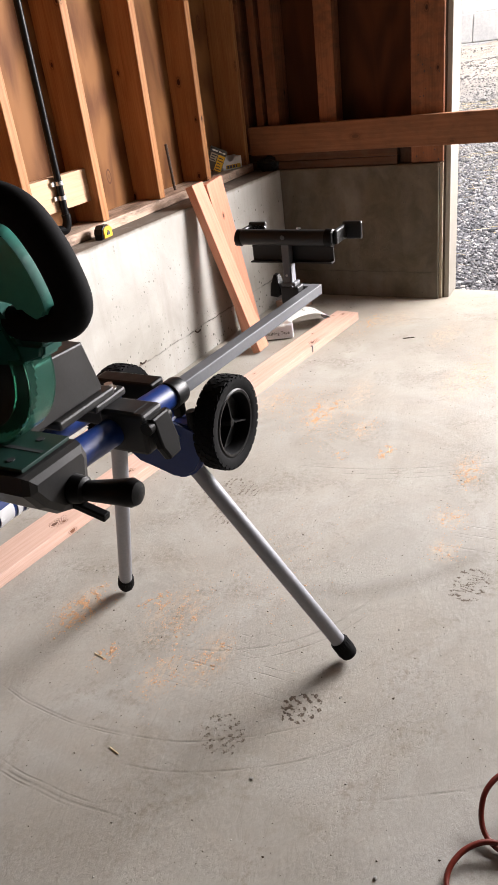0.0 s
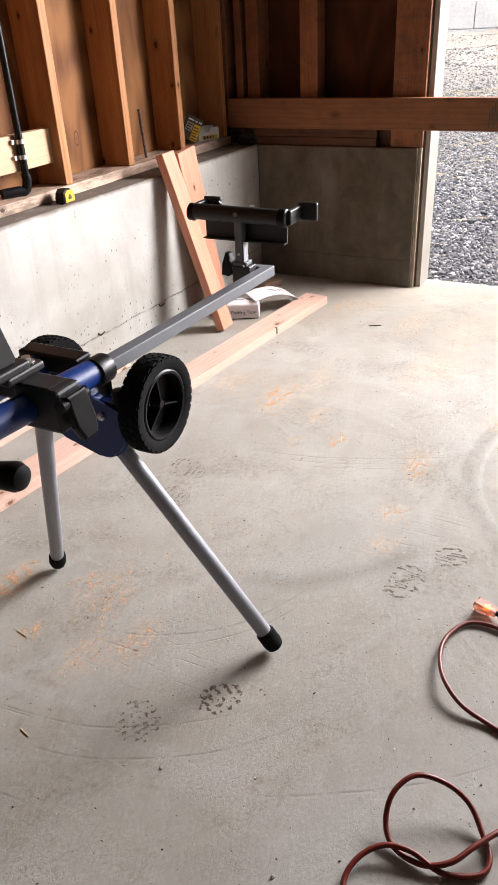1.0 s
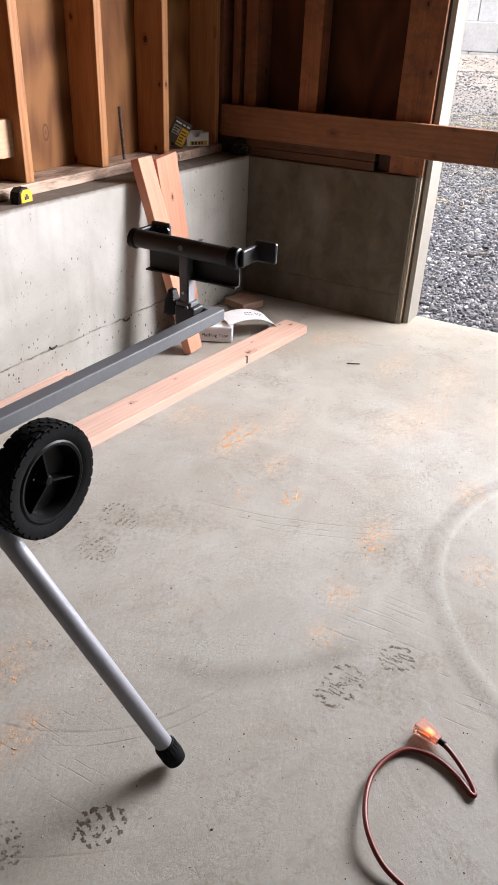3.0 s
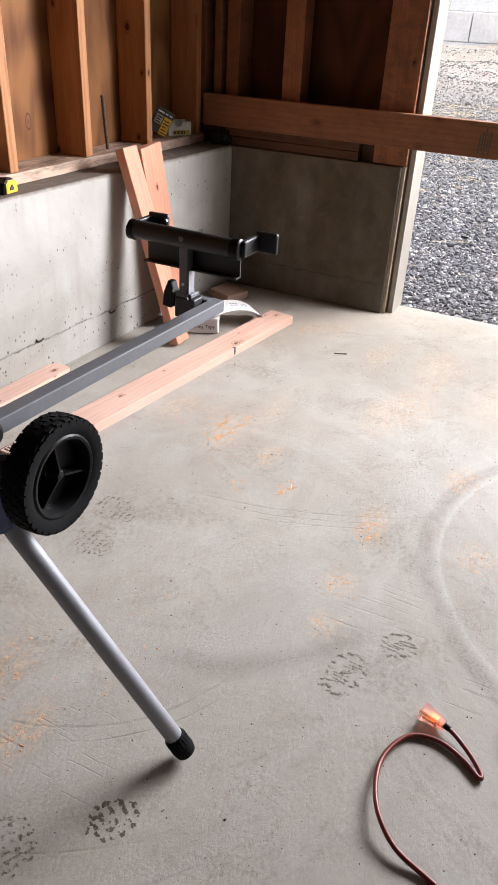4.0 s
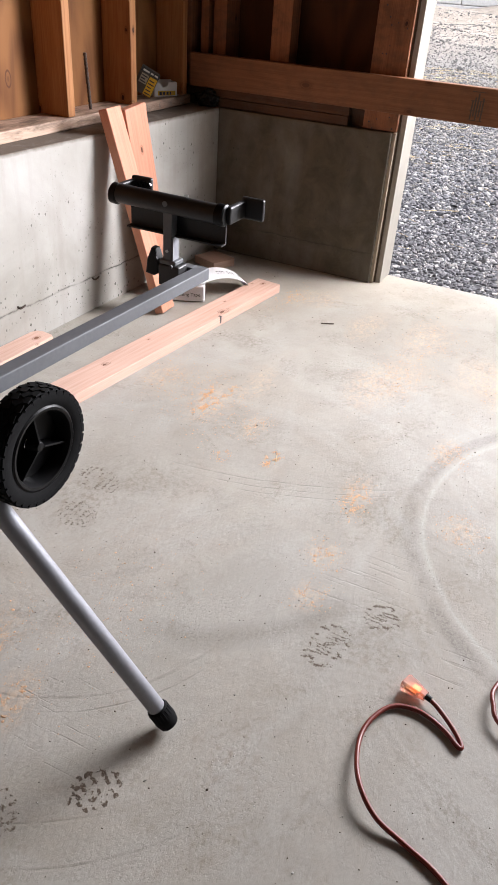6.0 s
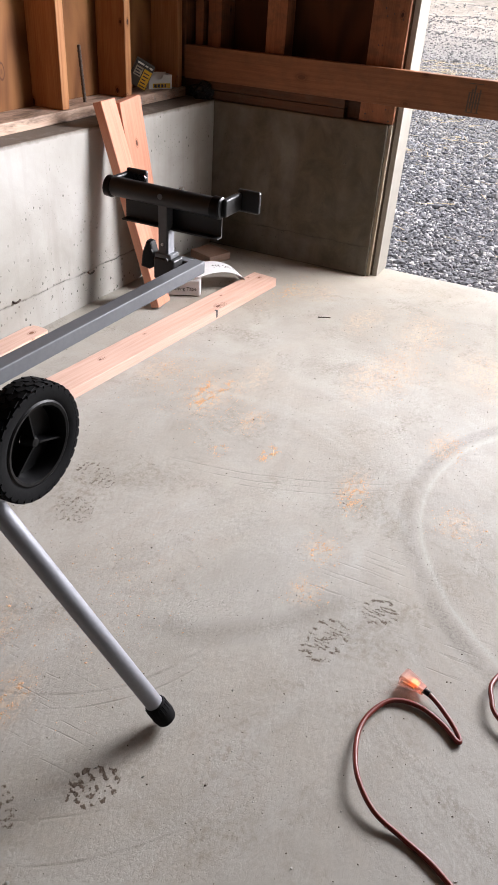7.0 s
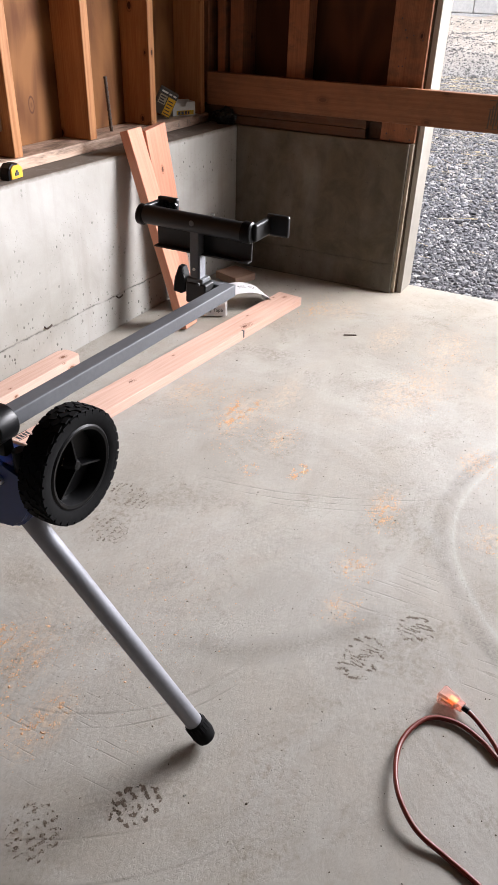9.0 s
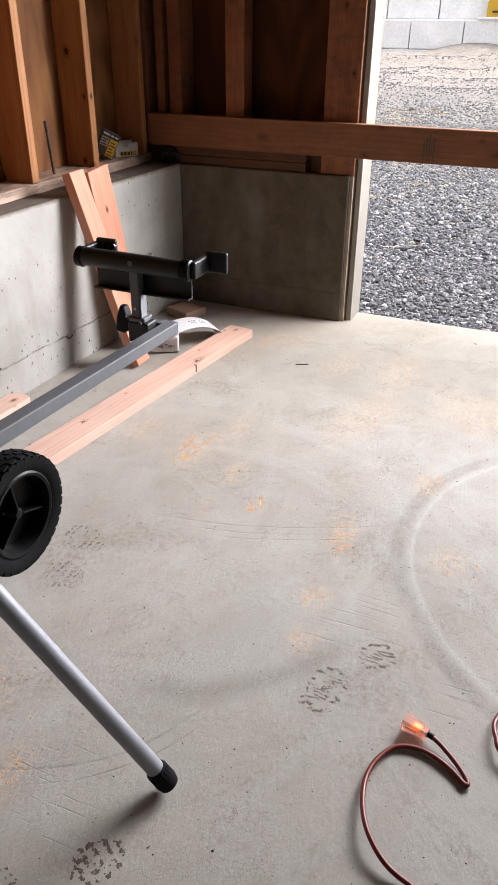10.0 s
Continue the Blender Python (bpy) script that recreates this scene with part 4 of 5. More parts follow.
lean_ = pose(-0.008, 0.012, 0.0195, 0, 27, -57)
part("body", box(bmesh.new(), -0.042, 0.038, -0.028, 0.028, 0.0, 0.102, 0.002, lean_), M_CARTON_DARK, cart)
part("band", box(bmesh.new(), -0.043, 0.039, -0.029, 0.029, 0.082, 0.099, 0.001, lean_), M_INK, cart, "black printed band")
for k, (x0, x1) in enumerate(((-0.034, -0.006), (0.0, 0.012), (0.018, 0.032))):
    part("print_bar", box(bmesh.new(), x0, x1, -0.0300, -0.0292, 0.087, 0.094, 0.0, lean_), M_TRAY, cart)
part("side_print", box(bmesh.new(), -0.0435, -0.0425, -0.024, 0.024, 0.004, 0.078, 0.0, lean_), M_DARK_BROWN, cart)
part("label", box(bmesh.new(), 0.002, 0.036, -0.0295, -0.0282, 0.004, 0.078, 0.0, lean_), M_YELLOW, cart, "yellow printed label")
part("label", box(bmesh.new(), -0.034, -0.002, -0.0295, -0.0282, 0.040, 0.078, 0.0, lean_), M_CARTON, cart, "cream printed label")
for k in range(5):
    part("print_bar", box(bmesh.new(), 0.006, 0.032 - 0.004 * (k % 3), -0.0304, -0.0298, 0.010 + 0.013 * k, 0.0145 + 0.013 * k, 0.0, lean_), M_INK, cart)
for k in range(3):
    part("print_bar", box(bmesh.new(), -0.030, -0.006 - 0.006 * (k % 2), -0.0304, -0.0298, 0.045 + 0.011 * k, 0.050 + 0.011 * k, 0.0, lean_), M_INK, cart)
cart2 = thing("display_tray", "small white cardboard tray with a yellow print on the sill plate", "tray", at=(3.556, 2.315, 0.6915))
tilt_ = pose(0, 0.012, 0, 0, 0, -32)
bm = bmesh.new()
prism(bm, [(-0.055, 0.0), (0.055, 0.0), (0.055, 0.056), (0.012, 0.056), (0.006, 0.040), (-0.012, 0.036), (-0.024, 0.042), (-0.028, 0.056), (-0.055, 0.048)], 0.003, tilt_ @ pose(0, -0.030, 0))
part("front_panel", bm, M_TRAY, cart2)
part("back_panel", box(bmesh.new(), -0.055, 0.055, 0.027, 0.030, 0.0, 0.060, 0.0, tilt_), M_TRAY, cart2)
for x in (-0.055, 0.052):
    part("side_panel", box(bmesh.new(), x, x + 0.003, -0.0268, 0.0268, 0.0, 0.056, 0.0, tilt_), M_TRAY, cart2)
part("bottom_panel", box(bmesh.new(), -0.0518, 0.0518, -0.0268, 0.0268, 0.0005, 0.003, 0.0, tilt_), M_TRAY, cart2)
part("label", box(bmesh.new(), -0.038, 0.046, -0.0316, -0.0304, 0.004, 0.022, 0.0, tilt_), M_YELLOW, cart2, "yellow printed label")
for x0, x1 in ((-0.032, -0.020), (-0.016, -0.004), (0.002, 0.012), (0.018, 0.024)):
    part("print_bar", box(bmesh.new(), x0, x1, -0.0326, -0.0320, 0.006, 0.019, 0.0, tilt_), M_INK, cart2)

# crumpled black clump pushed into the corner of the ledge
bm = bmesh.new()
bmesh.ops.create_icosphere(bm, subdivisions=4, radius=1.0)
for v in bm.verts:
    u = v.co.copy()
    k = 1 + 0.45 * noise.noise(u * 1.7) + 0.25 * abs(noise.noise(u * 4.1)) + 0.10 * noise.noise(u * 9.0)
    v.co = Vector((u.x * 0.026 * k, u.y * 0.050 * k, max(-0.030, u.z * 0.036 * k)))
ob = part("black_clump", bm, M_CLUMP)
ob.location = (3.690, 2.178, 0.6825)
tagged(ob, "crumpled black clump on the wall ledge in the corner", "plastic sheeting")

# ---- flashing tape roll ----
roll = thing("flashing_tape", "white printed flashing tape roll with a curled end on the slab", "tape roll", at=(3.07, 1.905, 0.0))
bm = box(bmesh.new(), -0.075, 0.075, -0.05, 0.05, 0.002, 0.072, 0.008, pose(0, 0, 0, 0, 0, -62))
part("carton", bm, M_PAPER, roll)
curl = bmesh.new()
arc = spline([(0.02, -0.03, 0.085), (0.10, -0.06, 0.088), (0.17, -0.10, 0.078), (0.22, -0.145, 0.048), (0.235, -0.165, 0.006)], 6)
rows_ = []
for p in arc:
    rows_.append([curl.verts.new(p + Vector((sx * 0.043, sx * 0.05, sz))) for sx, sz in ((-1, 0), (1, 0), (1, 0.0015), (-1, 0.0015))])
for a, b in zip(rows_, rows_[1:]):
    for k in range(4):
        curl.faces.new((a[k], a[(k + 1) % 4], b[(k + 1) % 4], b[k]))
curl.faces.new(rows_[0])
curl.faces.new(rows_[-1][::-1])
ink = bmesh.new()
for k in range(8, len(arc) - 5):
    p = arc[k] + Vector((0, 0, 0.0024))
    q = arc[k + 1] + Vector((0, 0, 0.0024))
    for side, w in ((0.012, 0.005), (-0.008, 0.003)):
        if k % 4 == 3:
            continue
        o, e = Vector((0.043, 0.05, 0)).normalized() * side, Vector((0.043, 0.05, 0)).normalized() * w
        ink.faces.new([ink.verts.new(c) for c in (p + o - e, p + o + e, p + o + e + (q - p) * 0.6, p + o - e + (q - p) * 0.6)])
part("print_bar", ink, M_INK, roll)
part("loose_end", curl, M_PAPER, roll, "curled strip of white printed liner", smooth=True)


def lettering(name, words, size, m, parent, material=None):
    cu = bpy.data.curves.new(name, "FONT")
    cu.body = words
    cu.size = size
    cu.extrude = 0.0004
    cu.align_x = "CENTER"
    ob = new(name, cu)
    ob.parent = parent
    ob.matrix_basis = m
    cu.materials.append(material or M_INK)
    return ob


lettering("print", "Flashing Tape", 0.021, pose(-0.047, -0.025, 0.028, 90, 0, -62), roll)
lettering("print", "Flashing Tape", 0.018, pose(0.01, 0.01, 0.0726, 0, 0, -62), roll)

# ---- saw stand ----
stand = thing("saw_stand", "folding saw stand of blue steel with wheels and grey legs", "saw stand", at=(0, 0, 0))
TY, TZ = 1.135, 0.672
part("near_rail", tube(bmesh.new(), [(0.20, 1.163, 0.728), (1.135, TY + 0.006, 0.681)], 0.0235, 28), M_BLUE, stand, smooth=True)
part("far_rail", tube(bmesh.new(), [(0.20, 1.262, 0.716), (1.135, 1.262, 0.674)], 0.023, 28), M_BLUE, stand, smooth=True)
# extension bar
ext = part("extension_bar", box(bmesh.new(), 0.0, 0.672, -0.0135, 0.0135, -0.0125, 0.0125, 0.002), M_GREYBAR, stand, "grey square extension bar")
ext.matrix_basis = frame_to((1.125, 1.148, 0.6755), (1.797, 1.1325, 0.6635), (0, 1, 0))
bm = tube(bmesh.new(), [(1.112, TY + 0.004, 0.681), (1.114, TY + 0.004, 0.681), (1.146, TY + 0.0045, 0.680), (1.150, TY + 0.0045, 0.680)], 0.026, 28, radii=[0.0242, 0.0262, 0.0262, 0.0245])
box(bm, 1.122, 1.142, TY - 0.012, TY + 0.006, 0.636, 0.664, 0.004)
part("collar", bm, M_PLASTIC, stand, "black plastic collar", smooth=True)
part("collar_knob", tube(bmesh.new(), [(1.137, 1.112, 0.645), (1.139, 1.108, 0.612), (1.140, 1.106, 0.596)], 0.0125, 16, radii=[0.010, 0.014, 0.011]), M_PLASTIC, stand, smooth=True)
part("cross_tube", box(bmesh.new(), 1.108, 1.150, 1.168, 1.300, 0.668, 0.704, 0.005), M_PLASTIC, stand)
# blue end plate
out_ = [(1.088, 0.572), (1.092, 0.604), (1.098, 0.616), (1.160, 0.620), (1.172, 0.640), (1.182, 0.662), (1.270, 0.662), (1.284, 0.646), (1.288, 0.600), (1.284, 0.558), (1.266, 0.544), (1.236, 0.536), (1.212, 0.522), (1.190, 0.508), (1.162, 0.500), (1.134, 0.505), (1.110, 0.522), (1.095, 0.545)]
bm = bmesh.new()
a = [bm.verts.new((1.122, y, z)) for y, z in out_]
b = [bm.verts.new((1.160, y, z)) for y, z in out_]
bm.faces.new(a)
bm.faces.new(b[::-1])
for i in range(len(out_)):
    j = (i + 1) % len(out_)
    bm.faces.new((a[i], a[j], b[j], b[i]))
bmesh.ops.bevel(bm, geom=list(bm.edges), offset=0.007, segments=3, affect="EDGES")
part("end_yoke", bm, M_BLUE, stand, smooth=True)
for y, z in ((1.142, 0.594), (1.255, 0.615)):
    part("bolt", tube(bmesh.new(), [(1.123, y, z), (1.117, y, z), (1.114, y, z)], 0.007, 14, radii=[0.0075, 0.0075, 0.004]), M_STEEL, stand, smooth=True)
part("axle", tube(bmesh.new(), [(1.203, 1.092, 0.593), (1.203, 1.315, 0.593)], 0.006, 12), M_STEEL, stand, smooth=True)
for y in (1.118, 1.272):
    part("axle_bracket", box(bmesh.new(), 1.150, 1.212, y - 0.004, y + 0.004, 0.57, 0.63, 0.004), M_BLUE, stand)


def wheel(y, out):
    """A treaded wheel whose open face looks along out (-1 or 1) on y."""
    m = pose(1.203, y, 0.593) @ Matrix.Diagonal((0.945, 0.95, 0.945, 1))
    f = -out
    tyre = part("tyre", lathe(bmesh.new(), [(0.070, -0.019), (0.078, -0.0225), (0.090, -0.0225), (0.0945, -0.0175), (0.0955, -0.008), (0.0955, 0.008), (0.0945, 0.0175), (0.090, 0.0225), (0.078, 0.0225), (0.070, 0.019)], 72, m), M_RUBBER, stand, "black rubber tyre", smooth=True)
    bm = bmesh.new()
    for k in range(32):
        for yy, off, w, skew in ((-0.0150, 0.0, 0.0042, 12), (-0.0056, 0.5, 0.0050, -24), (0.0056, 0.0, 0.0050, 24), (0.0150, 0.5, 0.0042, -12)):
            an = 360 * (k + off) / 32
            r0 = 0.0956 if abs(yy) < 0.01 else 0.0946
            box(bm, -0.0068, 0.0068, yy - w, yy + w, r0 - 0.003, r0 + 0.0014, 0.0, m @ pose(0, 0, 0, 0, an, 0) @ pose(0, yy, 0, 0, 0, skew) @ pose(0, -yy, 0))
        for side in (-1, 1):
            box(bm, -0.0070, 0.0070, side * 0.0216 - 0.0012, side * 0.0216 + 0.0012, 0.0865, 0.0935, 0.0, m @ pose(0, 0, 0, 0, 360 * (k + 0.5) / 32, 0))
    part("tread", bm, M_RUBBER, tyre)
    rim = part("rim", lathe(bmesh.new(), [(0.0702, 0.018), (0.0702, f * -0.0195), (0.067, f * -0.0215), (0.0625, f * -0.0205), (0.060, f * -0.014), (0.056, f * 0.006), (0.012, f * 0.009), (0.012, 0.018 * f)][:: 1] if f > 0 else [(0.0702, -0.018), (0.0702, 0.0195), (0.067, 0.0215), (0.0625, 0.0205), (0.060, 0.014), (0.056, -0.006), (0.012, -0.009), (0.012, -0.018)], 64, m), M_PLASTIC, stand, "black plastic rim", smooth=True)
    for an in (-20, 98, 218):
        bm = box(bmesh.new(), 0.008, 0.0585, -0.013, 0.013, -0.0016, 0.0016, 0.0006, m @ pose(0, 0.0, 0, 0, -an, 0))
        part("spoke", bm, M_PLASTIC, rim)
    part("hub", lathe(bmesh.new(), [(0.0, f * -0.013), (0.007, f * -0.0125), (0.009, f * -0.010), (0.0135, f * 0.007), (0.0, f * 0.004)], 24, m, False), M_PLASTIC, rim, smooth=True)


wheel(1.0795, -1)
wheel(1.326, 1)


def leg(top, foot):
    top, foot = Vector(top), Vector(foot)
    d = (foot - top).normalized()
    lg = part("leg", tube(bmesh.new(), [top, foot - d * 0.035], 0.0162, 26), M_GREYLEG, stand, "satin grey tubular leg", smooth=True)
    e = foot - d * 0.052
    pts = [e, e + d * 0.004, foot - d * 0.030, foot - d * 0.020, foot - d * 0.006, foot]
    part("rubber_foot", tube(bmesh.new(), pts, 0.02, 24, radii=[0.0180, 0.0195, 0.0205, 0.0215, 0.019, 0.012]), M_RUBBER, lg, "black ribbed rubber foot", smooth=True)
    bm = bmesh.new()
    ref = d.orthogonal().normalized()
    sd = d.cross(ref)
    for k in range(20):
        u = ref * math.cos(2 * math.pi * k / 20) + sd * math.sin(2 * math.pi * k / 20)
        p = e + d * 0.004 + u * 0.0192
        tube(bm, [p, p + d * 0.018], 0.0016, 5)
    part("ribs", bm, M_RUBBER, lg)


leg((1.150, 1.144, 0.530), (1.254, 0.879, 0.012))
leg((1.066, 1.222, 0.655), (1.280, 1.510, 0.012))
leg((0.25, 1.150, 0.65), (0.12, 0.884, 0.012))
leg((0.25, 1.255, 0.65), (0.12, 1.510, 0.012))

# roller support at the end of the bar
sup = part("roller", tube(bmesh.new(), [(1.752, 1.080, 0.801), (1.752, 1.302, 0.803)], 0.0185, 28), M_DARKBAR, stand, "dark grey work support roller", smooth=True)
for y0, y1 in ((1.062, 1.081), (1.301, 1.316)):
    part("end_cap", tube(bmesh.new(), [(1.752, y0, 0.801), (1.752, y0 + 0.003, 0.801), (1.752, y1, 0.802)], 0.02, 24, radii=[0.0175, 0.0205, 0.0205]), M_PLASTIC, sup, smooth=True)
for y, s in ((1.060, 1), (1.312, 1)):
    bm = box(bmesh.new(), 1.752, 1.822, y - 0.006, y + 0.005, 0.785, 0.818, 0.003)
    box(bm, 1.815, 1.826, y - 0.043, y + 0.005, 0.782, 0.824, 0.004)
    part("stop", bm, M_DARKBAR, sup, "dark grey steel work stop")
bm = box(bmesh.new(), 1.770, 1.7735, 1.072, 1.288, 0.742, 0.805)
box(bm, 1.754, 1.7735, 1.072, 1.288, 0.739, 0.742)
part("shield", bm, M_DARKBAR, sup)
part("post", box(bmesh.new(), 1.742, 1.765, 1.176, 1.196, 0.655, 0.795, 0.002), M_GREYBAR, sup)
# thin lighter strip over the lower south face of the post
part("post_strip", box(bmesh.new(), 1.7435, 1.7655, 1.1735, 1.1755, 0.655, 0.740, 0.0005), M_GREYLEG, sup, "lighter grey strip on the post")
part("post_bolt", tube(bmesh.new(), [(1.7425, 1.186, 0.712), (1.7395, 1.186, 0.712)], 0.003, 10), M_STEEL, sup)
part("roller_bolt", tube(bmesh.new(), [(1.7335, 1.186, 0.806), (1.7325, 1.186, 0.806)], 0.0055, 14), M_GREYBAR, sup)
bm = bmesh.new()
for i in range(3):
    for j in range(3):
        lathe(bm, [(0.0042, -0.004), (0.0054, -0.004), (0.0054, 0.004), (0.0042, 0.004)], 6, pose(1.8155, 1.274 + 0.0105 * i + 0.005 * (j % 2), 0.792 + 0.0095 * j, 0, 0, 90))
part("honeycomb", bm, M_PLASTIC, sup, "black honeycomb insert of the stop")
bm = box(bmesh.new(), 1.738, 1.774, 1.158, 1.205, 0.640, 0.684, 0.003)
part("bracket", bm, M_DARKBAR, sup)
bm = box(bmesh.new(), 1.739, 1.771, 1.1655, 1.203, 0.6845, 0.694, 0.002)
part("bracket_cap", bm, M_GREYBAR, sup)
part("end_arm", box(bmesh.new(), 1.7745, 1.797, 1.1465, 1.205, 0.650, 0.6755, 0.002), M_GREYBAR, sup)
part("bracket_bolt", tube(bmesh.new(), [(1.734, 1.172, 0.686), (1.730, 1.172, 0.686)], 0.004, 10), M_INK, sup)
bm = prism(bmesh.new(), [(-0.016, -0.024), (0.004, -0.027), (0.016, -0.020), (0.013, 0.010), (0.008, 0.030), (-0.002, 0.031), (-0.012, 0.006)], 0.022, bevel=0.004)
kn = part("knob", bm, M_PLASTIC, sup, "black plastic clamp knob")
kn.matrix_basis = pose(1.744, 1.224, 0.680, 0, 0, -90)
part("screw", tube(bmesh.new(), [(1.752, 1.150, 0.822), (1.752, 1.150, 0.825)], 0.005, 10), M_STEEL, sup)

# tool mounts across the rails
def mount(x):
    bm = box(bmesh.new(), x - 0.024, x + 0.024, 1.095, 1.300, 0.697, 0.728, 0.004)
    box(bm, x - 0.028, x + 0.028, 1.078, 1.165, 0.655, 0.727, 0.006)
    mt = part("tool_mount", bm, M_DARKBAR, stand, "dark grey tool mount clamped over the rails")
    bm = bmesh.new()
    prism(bm, [(-0.022, 0.03), (0.022, 0.03), (0.025, -0.022), (0.018, -0.046), (-0.012, -0.046), (-0.022, -0.022)], 0.016, pose(x + 0.002, 1.058, 0.690, -12, 0, 0), 0.004)
    part("clamp_lever", bm, M_PLASTIC, mt, "black plastic clamp lever")
    part("lever_pivot", tube(bmesh.new(), [(x - 0.03, 1.073, 0.705), (x + 0.03, 1.073, 0.705)], 0.011, 14), M_PLASTIC, mt, smooth=True)


mount(0.985)
mount(0.42)

# white painted band of lettering on the near rail, as plain bars
for k, (x0, x1) in enumerate(((0.690, 0.716), (0.722, 0.731), (0.738, 0.762), (0.620, 0.648), (0.655, 0.684))):
    bm = bmesh.new()
    for q in range(6):
        an = radians(-195 + 12 * q)
        mid_x = (x0 + x1) / 2
        tube_y, tube_z = 1.163 - 0.0235 * (mid_x - 0.20) + 0.0240 * math.cos(an), 0.728 - 0.0503 * (mid_x - 0.20) + 0.0240 * math.sin(an)
        box(bm, x0, x1, -0.0028, 0.0028, -0.0004, 0.0004, 0.0, pose(0, tube_y, tube_z, math.degrees(an) - 90, 0, 0))
    part("lettering_bar", bm, M_PAPER, stand, "white painted bar on the blue rail")

# ---- mitre saw ----
saw = thing("mitre_saw", "green and grey mitre saw with black handle on the stand", "mitre saw", at=(0, 0, 0))
bm = box(bmesh.new(), 0.42, 0.950, 1.200, 1.330, 0.7285, 0.758, 0.006)
box(bm, 0.940, 1.022, 1.152, 1.196, 0.7285, 0.744, 0.005)
base_ = part("base", bm, M_CASTING, saw, "grey cast base")
part("foot_bolt", tube(bmesh.new(), [(1.004, 1.172, 0.744), (1.004, 1.172, 0.753)], 0.008, 6), M_STEEL, base_)
part("washer", tube(bmesh.new(), [(1.004, 1.172, 0.7435), (1.004, 1.172, 0.7455)], 0.012, 18), M_STEEL, base_)
bm = bmesh.new()
prism(bm, [(0.80, 0.762), (0.965, 0.762), (0.962, 0.768), (0.944, 0.850), (0.80, 0.856)], 0.055, pose(0, 1.152, 0), 0.003)
box(bm, 0.850, 0.985, 1.144, 1.200, 0.7455, 0.7605, 0.004)
part("fence", bm, M_CASTING, saw, "grey cast fence block")
bm = bmesh.new()
prism(bm, [(0.628, 0.800), (0.644, 0.774), (0.668, 0.752), (0.700, 0.740), (0.722, 0.752), (0.734, 0.800), (0.728, 0.820), (0.632, 0.822)], 0.20, pose(0, 0.984, 0), 0.012)
lathe(bm, [(0.0, 0.0), (0.145, 0.0), (0.15, 0.006), (0.15, 0.05), (0.0, 0.05)], 40, pose(0.66, 1.265, 0.770, 90, 0, 0), False)
part("turntable", bm, M_CASTING, saw, "grey cast turntable with an arm")
ins = part("table_insert", box(bmesh.new(), 0.640, 0.722, 1.0, 1.245, 0.8225, 0.8275, 0.001), M_GREEN_DARK, saw, "dark green table insert")
part("slot", box(bmesh.new(), 0.678, 0.684, 1.005, 1.24, 0.8275, 0.828), M_INK, ins)
for y in (1.03, 1.10):
    for x in (0.655, 0.706):
        part("insert_screw", tube(bmesh.new(), [(x, y, 0.8274), (x, y, 0.8284)], 0.005, 12), M_INK, ins)
kp = [(0.694, 0.990, 0.773), (0.695, 0.982, 0.773), (0.696, 0.970, 0.773), (0.697, 0.966, 0.772), (0.700, 0.925, 0.776), (0.702, 0.904, 0.778), (0.7025, 0.896, 0.778), (0.7026, 0.893, 0.778)]
part("lock_handle", tube(bmesh.new(), kp, 0.014, 24, radii=[0.0185, 0.0185, 0.0165, 0.0125, 0.0155, 0.0175, 0.014, 0.006]), M_PLASTIC, saw, "black mitre lock handle", smooth=True)
part("latch", box(bmesh.new(), -0.006, 0.006, -0.035, 0.02, -0.006, 0.004, 0.002, pose(0.692, 0.975, 0.752, 14, 0, 0)), M_PLASTIC, saw)
# head
loop = spline([(0.70, 1.060, 1.112), (0.70, 1.010, 1.108), (0.70, 0.968, 1.094), (0.70, 0.944, 1.064), (0.70, 0.930, 1.030), (0.70, 0.926, 1.002), (0.70, 0.940, 0.984), (0.70, 0.972, 0.978), (0.70, 1.035, 0.976)], 6)
part("handle", tube(bmesh.new(), [p + Vector((0, -0.003, 0)) for p in loop], 0.0195, 24), M_RUBBER, saw, "black rubber D-shaped handle", smooth=True)
def side_plate(bm, outline, x0, x1, bevel=0.004):
    """An outline in y, z with a thickness along x."""
    a = [bm.verts.new((x0, y, z)) for y, z in outline]
    b = [bm.verts.new((x1, y, z)) for y, z in outline]
    faces = [bm.faces.new(a), bm.faces.new(b[::-1])]
    for i in range(len(outline)):
        j = (i + 1) % len(outline)
        faces.append(bm.faces.new((a[i], a[j], b[j], b[i])))
    edges = list({e for f in faces for e in f.edges})
    bmesh.ops.bevel(bm, geom=edges, offset=bevel, segments=3, affect="EDGES")
    return bm
part("trigger", side_plate(bmesh.new(), [(p.y, p.z) for p in spline([Vector((0, y, z)) for y, z in ((1.04, 1.094), (0.995, 1.086), (0.966, 1.058), (0.949, 1.018), (0.947, 0.996), (0.955, 0.988), (0.970, 0.994), (0.990, 1.005), (1.04, 1.01))], 4)], 0.682, 0.714, 0.004), M_TEAL_LIT, saw, "teal trigger grip, coloured brighter as if lit", smooth=True)
part("handle_foot", side_plate(bmesh.new(), [(0.962, 0.962), (0.968, 0.944), (0.998, 0.938), (1.06, 0.935), (1.06, 0.965)], 0.682, 0.718, 0.005), M_GREEN, saw, smooth=True)
cy_, cz_ = 1.100, 0.927
up_ = [(cy_ + 0.112 * math.cos(radians(a)), cz_ + 0.112 * math.sin(radians(a))) for a in range(-5, 176, 12)]
part("blade_housing", side_plate(bmesh.new(), up_, 0.676, 0.728, 0.008), M_GREEN, saw, "green upper blade housing", smooth=True)
gb = bmesh.new()
ang = [radians(a) for a in range(150, 331, 9)]
ro, ri = [], []
